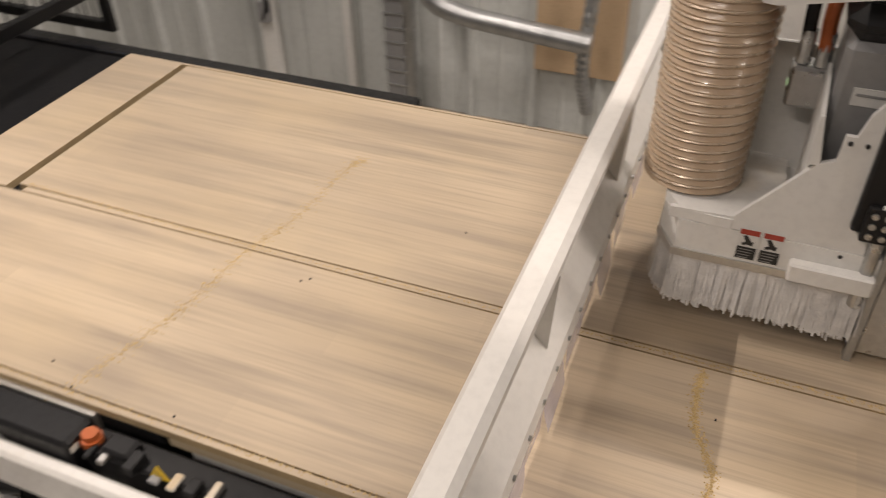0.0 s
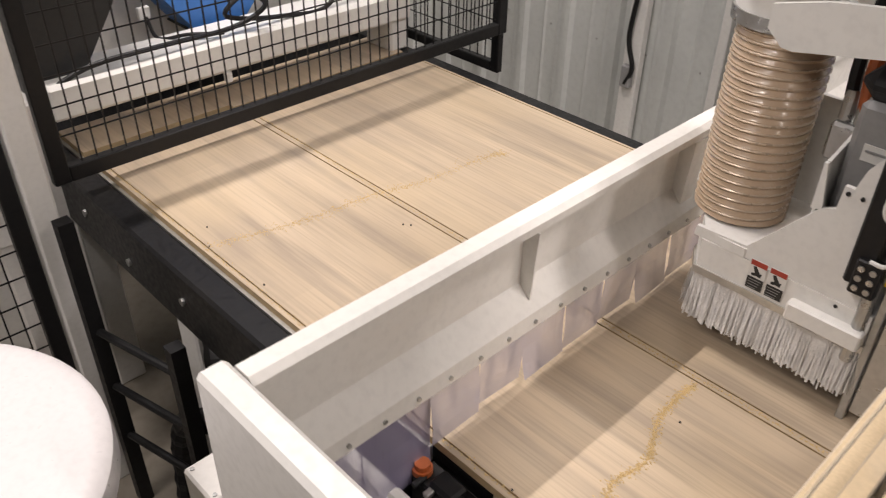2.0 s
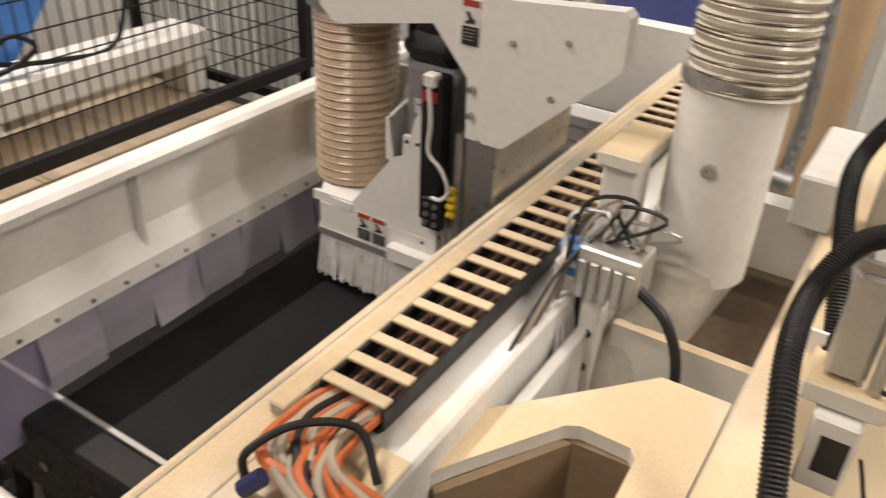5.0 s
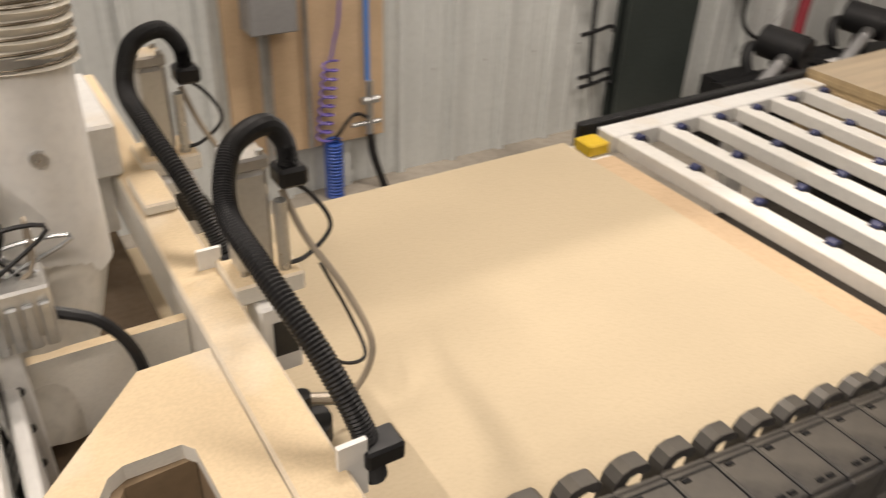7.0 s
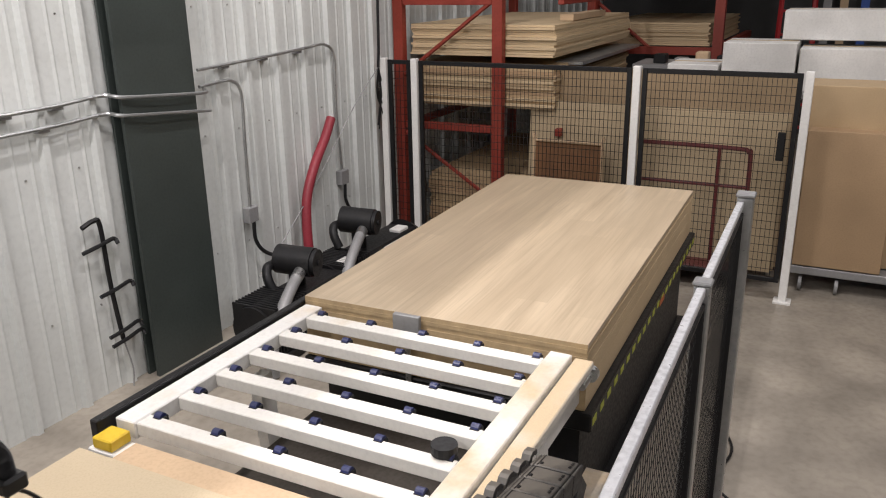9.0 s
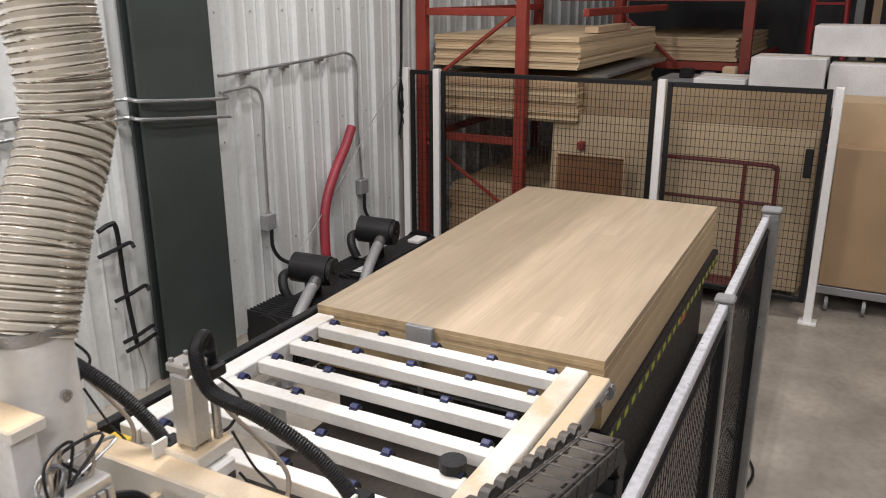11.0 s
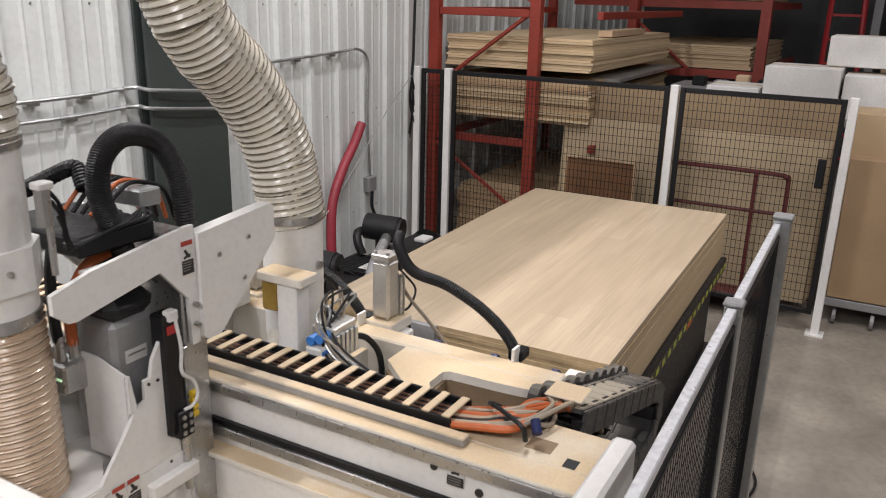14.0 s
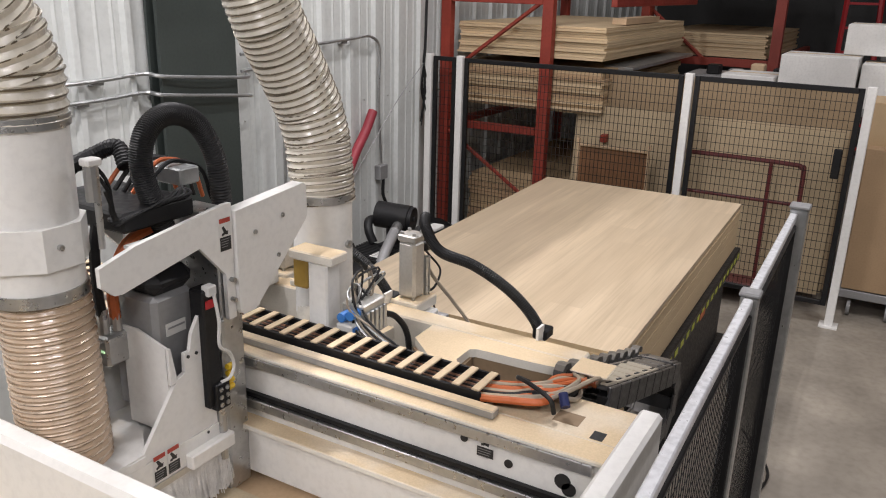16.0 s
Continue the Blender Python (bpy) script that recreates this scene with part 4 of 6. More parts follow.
ga("cable_guide", cable([(0.0, 0.88, 1.80), (0.10, 0.90, 1.79), (0.22, 0.90, 1.82), (0.26, 0.86, 1.84), (0.25, 0.82, 1.80)], 0.018, 60, 10, 0.002), BLACK_RUBBER)
pin = ga("air_cylinder", rods(((0.02, 0.625, 1.70), (0.02, 0.625, 1.80), 0.007), ((0.012, 0.625, 1.80), (0.012, 0.625, 1.87), 0.015)), STEEL, "small air cylinder")
part("cap", boxes((-0.003, 0.03, 0.61, 0.64, 1.87, 1.885), bev=0.003), PAPER, pin)
for k in range(5):
    ga("air_tube", cable([(0.03 + 0.01 * k, 0.64, 1.87 - 0.03 * k), (0.06, 0.64, 1.82 - 0.02 * k), (0.065 + 0.004 * k, 0.64, 1.74), (0.10, 0.65 + 0.01 * k, 1.735), (0.20 + 0.02 * k, 0.66, 1.75), (0.30, 0.70, 1.76)], 0.0042, 26, 6), BLACK_RUBBER)
ga("top_box", boxes((0.10, 0.30, 0.66, 0.94, 1.70, 1.745), bev=0.006), BLACK, "black cable tray on the carriage")
ga("terminal_block", boxes((0.30, 0.36, 0.70, 0.90, 1.76, 1.80), bev=0.004), SHEEN)
for k in range(5):
    y = 0.74 + 0.03 * k
    ga("cable", cable([(0.22, y, 1.75), (0.27, y, 1.795), (0.33, y + 0.01, 1.81), (0.40, y, 1.78), (0.43, y, 1.70)], 0.0055, 20, 7), (BLACK_RUBBER, CABLE_O, BLACK_RUBBER)[k % 3])

carriage = [o for o in gantry.children if o not in before_arm]
DROP = [(0, 0.055), (3.4, 0.055), (4.6, 0.0), (16, 0.0)]


def raised(t):
    return float(np.interp(t, [a for a, b in DROP], [b for a, b in DROP]))


# ---------------------------------------------------------------- flexible hoses above the gantry, in short rigid pieces
def flex(name, label, r, n, length, pitch, mat, wire):
    h = thing(name, label, "hose")
    first = part("segment", ribbed(r, length, pitch, 0.005), mat, h, "", "", True)
    w = part("wire", rings(r + 0.003, length, pitch, 0.0022, 24), wire, first, "", "", True)
    segs = [first]
    for _ in range(n - 1):
        s = again(first, Matrix())
        ww = w.copy()
        scene.collection.objects.link(ww)
        ww.parent = s
        segs.append(s)
    return h, segs


def key_flex(segs, line_at, rows):
    out = [[] for _ in segs]
    for t in rows:
        line = line_at(t)
        cum = [0.0]
        for a, b in zip(line, line[1:]):
            cum.append(cum[-1] + (b - a).length)
        for k, o in enumerate(out):
            s0, s1 = cum[-1] * k / len(segs), cum[-1] * (k + 1) / len(segs)
            at = lambda s: Vector([float(np.interp(s, cum, [p[c] for p in line])) for c in range(3)])
            p, q = at(s0), at(s1)
            o.append((t, Matrix.Translation(p) @ (q - p).to_track_quat("Z", "Y").to_matrix().to_4x4()))
    for s, o in zip(segs, out):
        walk(s, o)


rear_hose, rear_segs = flex("dust_hose", "clear ribbed dust hose rising from the duct", 0.087, 18, 0.097, 0.0194, HOSE_PALE, WIRE_DARK)
front_hose, front_segs = flex("dust_hose", "clear ribbed dust hose above the spindle", 0.096, 14, 0.094, 0.0235, HOSE_PALE, WIRE_DARK)


# seconds, and the hose's offset along the table from its duct at 1.87, 2.04 and 2.21 m
SWAY = [(0, 0.0, 0.02, 0.03), (3.2, 0.04, 0.10, 0.14), (5, 0.0, -0.02, -0.02), (6.5, -0.01, -0.03, -0.03), (9, 0.08, 0.14, 0.15), (11.5, 0.095, 0.20, 0.20), (12, 0.047, 0.127, 0.117), (12.5, 0.003, 0.068, 0.043), (13, 0.025, -0.005, -0.078),
        (13.5, -0.02, -0.09, -0.18), (14, -0.03, -0.13, -0.29), (14.3, -0.045, -0.155, -0.35), (14.6, -0.045, -0.155, -0.35), (14.9, -0.015, -0.07, -0.17), (15.2, 0.005, -0.08, -0.22), (15.5, -0.005, -0.07, -0.155), (15.8, -0.005, -0.09, -0.205), (16, -0.005, -0.08, -0.175)]


def rear_line(t):
    """The hose trails after the gantry and swings when it stops."""
    a = Vector((DX + 0.004 + travel(t), DY, 1.63))
    o = [float(np.interp(t, [r[0] for r in SWAY], [r[k] for r in SWAY])) for k in (1, 2, 3)]
    on = max(min(o[2] + 2.2 * (o[2] - o[1]), o[2] + 0.25), o[2] - 0.25)
    return smooth_line([a, a + Vector((o[0], 0.02, 0.21)), a + Vector((o[1], 0.04, 0.38)), a + Vector((o[2], 0.05, 0.55)), a + Vector((0.5 * (o[2] + on), 0.12, 0.98)), Vector((a.x + on, 0.92, 3.12))], 60)


def front_line(t):
    g = travel(t)
    a = Vector((-0.050 + g, 0.748, 1.96 + raised(t)))
    e = Vector((0.45 + 0.55 * (g - 0.5), 0.95, 3.0))
    d = e.x - a.x
    return smooth_line([a, a + Vector((-0.01, 0.0, 0.12)), Vector((a.x + 0.3 * d - 0.04, a.y + 0.03, 2.3)), e], 36)


anchor = thing("duct_header", "galvanised dust header pipe overhead", "duct", loc=(0, 0, 0))
part("pipe", rod(bmesh.new(), (-3.0, 0.95, 3.25), (4.0, 0.95, 3.25), 0.13, 28), SHEEN, anchor, "", "", True)
part("hanger", rods(((-2.0, 0.95, 3.3), (-2.0, 0.95, 5.0), 0.008), ((1.2, 0.95, 3.3), (1.2, 0.95, 5.0), 0.008), ((3.5, 0.95, 3.3), (3.5, 0.95, 5.0), 0.008)), STEEL, anchor)

# ---------------------------------------------------------------- energy chain along the near side
PITCH, CR, CZ = 0.088, 0.12, 1.286
chain = thing("energy_chain", "wide black plastic energy chain beside the spoilboard", "cable chain")
link = part("link", boxes((0.002, PITCH - 0.002, -0.205, -0.098, -0.006, 0.010), bev=0.003), CHAIN, chain)
sides = [part("link_side", boxes((0.0, PITCH, y, y + 0.010, -0.062, 0.007), bev=0.003), CHAIN, link) for y in (-0.216, -0.097)]
sides.append(part("link_floor", boxes((0.006, PITCH - 0.006, -0.205, -0.098, -0.060, -0.054)), CHAIN, link))
hook = part("hook", prism(bmesh.new(), [(0.008, -0.045), (0.008, 0.012), (0.016, 0.026), (0.030, 0.032), (0.058, 0.032), (0.068, 0.025), (0.070, 0.014), (0.058, 0.012), (0.048, 0.018), (0.034, 0.014), (0.028, 0.002), (0.028, -0.045)], "y", -0.084, -0.058), CHAIN, link)
sides.append(part("hook_web", boxes((0.010, 0.030, -0.0955, -0.0845, -0.045, 0.006), bev=0.002), CHAIN, link))
sides += [part("clip", boxes((x, x + 0.016, y, y + 0.008, 0.0102, 0.0125), bev=0.001), BLACK, link) for x, y in ((0.012, -0.120), (0.030, -0.196), (0.054, -0.196))]
seam = part("seam", boxes((0.004, PITCH - 0.004, -0.110, -0.107, 0.0101, 0.0112)), BLACK, link)
links = [link]
for _ in range(31):
    o = again(link, Matrix())
    for c in (hook, seam, *sides):
        cc = c.copy()
        scene.collection.objects.link(cc)
        cc.parent = o
    links.append(o)
dusty_link = link.data.copy()
dusty_link.materials[0] = CHAIN_DUSTY
for o in links[:6]:
    o.data = dusty_link
for y in (-0.212, -0.125):
    ga("chain_bracket", boxes((0.765, 0.80, y, y + 0.03, 1.19, 1.268), bev=0.003), BLACK, "black chain bracket")
ga("chain_plate", boxes((0.775, 0.86, -0.200, -0.105, 1.308, 1.313), bev=0.002), TAN_DUST, "sawdust-covered first chain plate")


def chain_pose(s, t):
    """The upper run slopes down to a half round and the lower run lies back under it; a shorter run slopes more."""
    g = travel(t)
    xs, xb = 0.775 + g, 1.93 + 0.5 * g
    up_len = xb - xs
    fall = 0.46 - 0.185 * up_len
    lean = math.degrees(math.atan(fall))
    if s < up_len:
        return pose(xs + s, 0, CZ - fall * s, 0, lean, 0)
    a = (s - up_len) / CR
    z = CZ - fall * up_len
    if a < math.pi:
        return pose(xb + CR * math.sin(a), 0, z - CR + CR * math.cos(a), 0, max(math.degrees(a), lean), 0)
    return pose(xb - (s - up_len - math.pi * CR), 0, z - 2 * CR, 0, 180, 0)


chain_tray = thing("chain_tray", "dusty steel tray under the energy chain", "tray")
part("tray", boxes((0.0, 2.35, -0.225, -0.075, 0.60, 0.612), (0.0, 2.35, -0.232, -0.2255, 0.60, 0.66)), STEEL_DUSTY, chain_tray)
for x in (0.2, 1.3, 1.8):
    part("bracket", boxes((x, x + 0.05, -0.22, -0.08, 0.0, 0.599)), WHITE_DUSTY, chain_tray)

# ---------------------------------------------------------------- infeed roller rack
rack = thing("roller_rack", "white infeed rack with small navy rollers", "roller table")
RX0, RX1, RY0, RY1, RZ = 1.438, 2.472, 0.030, 1.210, 0.985
part("side_beam", boxes((RX0, RX1, RY0, RY0 + 0.085, RZ - 0.06, RZ), bev=0.004), surface("scuffed_white", (0.78, 0.76, 0.71), 0.45, dark=0.85, dust=0.55, dust_colour=(0.55, 0.38, 0.17)), rack, "white beam with brown scuffs")
part("side_beam", boxes((RX0, RX1, RY1 - 0.085, RY1, RZ - 0.06, RZ), bev=0.004), WHITE_DUSTY, rack)
part("outer_rail", boxes((RX0 + 0.1, RX1 + 0.02, RY0 - 0.075, RY0 - 0.004, RZ - 0.05, RZ - 0.02), bev=0.004), TAN_DUST, rack)
part("back_rail", boxes((RX0 - 0.06, RX1 + 0.1, RY1 + 0.012, RY1 + 0.045, RZ - 0.08, RZ + 0.012), bev=0.004), BLACK, rack, "black edge rail")
SC = surface("scuffed_bar", (0.78, 0.76, 0.71), 0.45, dark=0.85, dust=0.3)
for k in range(6):
    x = RX0 + 0.036 + k * 0.181
    bar = part("cross_bar", boxes((x - 0.03, x + 0.03, RY0 + 0.086, RY1 - 0.086, RZ - 0.048, RZ - 0.003), bev=0.003), SC, rack)
    for q in range(5):
        y = RY0 + 0.115 + q * 0.235
        fork = part("roller_fork", boxes((x + 0.012, x + 0.054, y - 0.018, y + 0.018, RZ - 0.03, RZ - 0.001), bev=0.004), BLACK, bar)
        wheel = part("roller", rods(((x + 0.033, y - 0.013, RZ - 0.006), (x + 0.033, y + 0.013, RZ - 0.006), 0.017), seg=14), NAVY, bar)
part("yellow_block", boxes((1.335, 1.415, 1.12, 1.20, RZ - 0.05, RZ - 0.012), bev=0.004), YELLOW, rack)
part("end_block", boxes((1.33, 1.415, 1.08, 1.22, RZ - 0.12, RZ - 0.051), bev=0.004), WHITE_DUSTY, rack)
part("end_plate", boxes((1.30, 1.41, 0.0, 0.06, RZ - 0.07, RZ - 0.03), bev=0.004), WHITE, rack)
part("near_frame", boxes((RX0 - 0.1, RX1 + 0.05, RY0 - 0.02, RY0 + 0.05, RZ - 0.22, RZ - 0.085), bev=0.005), WHITE_DUSTY, rack)
part("cross_tube", boxes((1.283, 1.395, 0.061, 1.079, RZ - 0.085, RZ - 0.032), bev=0.004), PLY, rack)
part("strut", prism(bmesh.new(), [(1.75, 0.84), (1.83, 0.84), (2.40, 0.40), (2.40, 0.34), (2.34, 0.34)], "y", -0.07, -0.02), WHITE_DUSTY, rack)
part("strut", prism(bmesh.new(), [(2.05, 0.84), (2.13, 0.84), (2.20, 0.0), (2.12, 0.0)], "y", 0.0, 0.05), WHITE_DUSTY, rack)
part("strut", prism(bmesh.new(), [(2.05, 0.84), (2.13, 0.84), (2.20, 0.0), (2.12, 0.0)], "y", 1.14, 1.19), WHITE_DUSTY, rack)
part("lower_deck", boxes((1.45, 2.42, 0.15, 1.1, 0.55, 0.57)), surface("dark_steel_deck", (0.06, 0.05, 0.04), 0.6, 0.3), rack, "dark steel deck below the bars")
part("bumper", rods(((2.50, -0.03, 0.90), (2.53, -0.03, 0.90), 0.03), ((2.40, -0.03, 0.90), (2.50, -0.03, 0.90), 0.015)), STEEL, rack)
part("pull_knob", rods(((1.70, 0.17, RZ), (1.70, 0.17, RZ + 0.03), 0.04), seg=16), BLACK_RUBBER, rack)

# ---------------------------------------------------------------- stack of boards on the lift table
stack = thing("board_stack", "tall neat stack of oak-laminate boards", "board stack", loc=(2.514, -0.014, 0), rz=1.25)
N = 15
for k in range(N):
    z1 = 1.013 - k * 0.0182
    o = 0.0 if k == 0 else random.Random(k).uniform(-0.002, 0.002)
    b = part("board", boxes((0.0 + o, 2.428 + o, 0.0 - o, 1.238 - o, z1 - 0.01805, z1)), OAK_STACK, stack)
    b.data.materials.append(CORE)
    for p in b.data.polygons:
        if abs(p.normal.x) > 0.5:
            p.material_index = 1
    if k:
        b.data.materials[0] = MDF_PALE
lift = thing("lift_table", "black scissor lift table edged with yellow hazard tape", "lift table", loc=(2.514, -0.014, 0), rz=1.25)
part("platform", boxes((-0.02, 2.45, -0.03, 1.25, 0.66, 0.738), bev=0.006), BLACK, lift)
part("skirt", boxes((0.05, 2.38, 0.03, 1.18, 0.16, 0.655)), BLACK_RUBBER, lift, "dark pleated skirt")
part("foot", boxes((-0.05, 2.48, -0.06, 1.26, 0.0, 0.15), bev=0.01), BLACK, lift)
tp = part("hazard_stripe", boxes((0, 0.055, -0.0325, -0.0305, 0.685, 0.715)), TAPE, lift, "yellow hazard stripe")
for k in range(1, 22):
    again(tp, pose(k * 0.112, 0, 0))
part("amber_light", boxes((1.30, 1.42, -0.034, -0.031, 0.67, 0.70)), CABLE_O, lift)
stopper = thing("end_stop", "small dark steel end stop", "stop", loc=(2.475, 0.72, 1.0))
part("plate", boxes((-0.012, 0.012, -0.06, 0.06, -0.05, 0.02), bev=0.003), GREY, stopper)
part("post", rods(((0, 0, -0.30), (0, 0, -0.05), 0.012)), STEEL, stopper)


# ---------------------------------------------------------------- guard fences
def mesh_panel(name, parent, x0, x1, z0, z1, dx, dz, w, mat, fr=0.0, frame_mat=None):
    """A framed wire panel in the xz plane at y = 0 of its parent."""
    bm = bmesh.new()
    n = max(2, round((x1 - x0) / dx))
    for i in range(1, n):
        x = x0 + (x1 - x0) * i / n
        box(bm, x - w, x + w, -w, w, z0, z1)
    n = max(2, round((z1 - z0) / dz))
    for i in range(1, n):
        z = z0 + (z1 - z0) * i / n
        box(bm, x0, x1, w * 0.9, w * 2.6, z - w, z + w)
    part("wire_mesh", bm, mat, parent, "", "stuff")
    if fr:
        part("panel_frame", boxes((x0 - fr, x0, -0.015, 0.015, z0 - fr, z1 + fr), (x1, x1 + fr, -0.015, 0.015, z0 - fr, z1 + fr), (x0, x1, -0.015, 0.015, z0 - fr, z0), (x0, x1, -0.015, 0.015, z1, z1 + fr), bev=0.003), frame_mat or mat, parent)


def fence(points, z_top, label, group, post_mat, x):
    """Panels between posts along y at one x."""
    for y0, y1 in zip(points, points[1:]):
        f = thing("guard_fence", label, "fence", group, (x, y0, 0), 90 if y1 > y0 else -90)
        w = abs(y1 - y0)
        part("post", boxes((-0.028, 0.028, -0.028, 0.028, 0, z_top), bev=0.004), post_mat, f, "white square post")
        part("foot_plate", boxes((-0.06, 0.06, -0.06, 0.06, 0.0, 0.012)), post_mat, f)
        mesh_panel("panel", f, 0.075, w - 0.075, 0.18, z_top - 0.05, 0.032, 0.060, 0.0017, BLACK, 0.035, BLACK)
    f = thing("guard_fence", label, "fence", group, (x, points[-1], 0))
    part("post", boxes((-0.028, 0.028, -0.028, 0.028, 0, z_top), bev=0.004), post_mat, f, "white square post")


FX = 5.9
fence([-0.506, 0.654, 2.507, 2.80], 1.663, "black wire-mesh guard fence with white posts", "guard fence panels", WHITE, FX)
gl = thing("gate_latch", "small black gate latch on the fence", "latch", loc=(FX - 0.03, -0.40, 1.15))
part("body", boxes((-0.02, 0.0, 0.0, 0.05, -0.1, 0.1), bev=0.005), BLACK, gl)

# near fence in front of the lift table
for x0, x1 in ((0.68, 2.03), (2.03, 2.98)):
    nf = thing("guard_fence", "silver-railed guard fence with black wire mesh", "fence", "near guard fence", (x0, -0.487 + 0.0192 * (x0 - 0.68), 0), 1.1)
    part("post", boxes((-0.022, 0.022, -0.022, 0.022, 0, 1.492), bev=0.004), SHEEN, nf, "bright post")
    part("post_cap", boxes((-0.026, 0.026, -0.026, 0.026, 1.493, 1.505), bev=0.004), GREY, nf)
    part("top_rail", boxes((0.034, x1 - x0 - 0.034, -0.012, 0.012, 1.47, 1.495), bev=0.003), surface("bright_rail", (0.72, 0.73, 0.75), 0.35, 0.3, dark=0.75, coarse=60), nf, "bright flecked top rail")
    mesh_panel("panel", nf, 0.05, x1 - x0 - 0.05, 0.16, 1.44, 0.026, 0.05, 0.0009, BLACK, 0.014, BLACK)
nf = thing("guard_fence", "silver-railed guard fence with black wire mesh", "fence", "near guard fence", (2.978, -0.458, 0), 1.1)
part("post", boxes((-0.03, 0.03, -0.03, 0.03, 0, 1.508), bev=0.004), SHEEN, nf, "bright post")
part("post_cap", boxes((-0.034, 0.034, -0.034, 0.034, 1.509, 1.522), bev=0.004), GREY, nf)

fp = thing("foot_switch", "red and white foot switch on the floor by the fence", "switch", loc=(3.12, -0.56, 0), rz=20)
part("base", boxes((-0.10, 0.10, -0.07, 0.07, 0.0, 0.05), bev=0.01), PAPER, fp)
part("pedal", boxes((-0.05, 0.06, -0.045, 0.045, 0.051, 0.085), bev=0.012), RED, fp)
part("cord", cable([(0.10, 0, 0.02), (0.3, 0.05, 0.012), (0.6, -0.1, 0.012), (1.0, -0.05, 0.012)], 0.007, 24, 6), BLACK_RUBBER, fp)

# outfeed cage
CX = -2.25
cage = thing("outfeed_cage", "black wire-mesh cage over the outfeed belt", "fence", "", (CX, -0.145, 0), 90)
mesh_panel("door", cage, 0.03, 1.70, 1.085, 2.3, 0.042, 0.082, 0.0019, BLACK, 0.045, BLACK)
cs = thing("outfeed_cage", "black wire-mesh side of the outfeed cage", "fence", "", (CX - 0.95, 1.575, 0))
mesh_panel("side", cs, 0.03, 0.92, 0.92, 2.3, 0.042, 0.082, 0.0019, BLACK, 0.04, BLACK)
cl = thing("outfeed_cage", "black wire-mesh guard beside the outfeed", "fence", "", (CX + 0.05, -0.225, 0), -90)
part("post", boxes((-0.034, 0.034, -0.034, 0.034, 0, 2.4), bev=0.005), WHITE, cl, "white square post")
mesh_panel("side", cl, 0.085, 1.4, 0.12, 2.3, 0.042, 0.082, 0.0019, BLACK, 0.045, BLACK)

# outfeed cleaning station behind the cage
st = thing("outfeed_station", "white outfeed station with funnel hoods and a blue body", "machine")
part("cross_beam", boxes((-2.62, -2.44, -0.06, 1.29, 1.115, 1.222), bev=0.012), WHITE, st)
part("side_post", boxes((-2.61, -2.46, 1.20, 1.285, 0.995, 1.114), bev=0.008), WHITE, st)
part("side_post", boxes((-2.62, -2.46, -0.16, -0.065, 0.3, 1.19), bev=0.008), WHITE, st)
part("back_panel", boxes((-2.90, -2.88, -0.06, 1.29, 1.0, 2.3), bev=0.003), WHITE, st, "white back panel")
blue = part("blue_hopper", prism(bmesh.new(), [(0.53, 1.18), (0.70, 1.18), (0.80, 1.29), (1.15, 1.68), (1.15, 2.1), (0.05, 2.1), (0.05, 1.75), (0.40, 1.35)], "x", -2.86, -2.66), BLUE_BODY, st, "bright blue tapering hopper")
part("rim", prism(bmesh.new(), [(0.525, 1.172), (0.705, 1.172), (0.705, 1.179), (0.525, 1.179)], "x", -2.87, -2.65), BLACK, blue)
part("dark_hopper", prism(bmesh.new(), [(-0.09, 1.19), (0.06, 1.19), (0.20, 1.39), (0.30, 1.60), (0.30, 2.1), (-0.09, 2.1)], "x", -2.655, -2.50), GREY_DARK, st, "dark grey tapering hopper")
part("socket", boxes((-2.66, -2.645, 0.33, 0.37, 1.27, 1.31), bev=0.003), PAPER, st)
part("drop_cable", cable([(-2.64, 0.35, 1.28), (-2.60, 0.36, 1.22), (-2.52, 0.42, 1.24), (-2.47, 0.52, 1.235)], 0.006, 24, 7), BLACK_RUBBER, st)
part("sensor", rods(((-2.45, 0.50, 1.085), (-2.45, 0.50, 1.114), 0.014)), WHITE, st)
part("cable", cable([(-2.46, -0.06, 1.20), (-2.46, 0.08, 1.245), (-2.46, 0.30, 1.250), (-2.47, 0.55, 1.245), (-2.44, 0.66, 1.30), (-2.47, 0.61, 1.34), (-2.48, 0.54, 1.28), (-2.48, 0.75, 1.235), (-2.48, 0.95, 1.24), (-2.5, 1.05, 1.45)], 0.008, 60, 8), BLACK_RUBBER, st)
wb = thing("white_cabinet", "white control cabinet behind the guard", "cabinet", loc=(-3.6, -0.9, 0))
part("body", boxes((0.25, 0.60, -0.60, 0.76, 0.0, 2.2), bev=0.01), WHITE, wb)
part("vent", boxes(*[(0.601, 0.604, -0.15, 0.25, 0.4 + 0.03 * k, 0.415 + 0.03 * k) for k in range(14)]), GREY, wb)
sw = thing("wall_box", "small white switch box on a stand", "box", loc=(-2.62, -0.22, 0))
part("body", boxes((-0.05, 0.05, -0.10, 0.10, 0.72, 1.02), bev=0.006), WHITE, sw)
part("stand", boxes((-0.03, 0.03, -0.05, 0.05, 0.0, 0.72)), WHITE, sw)

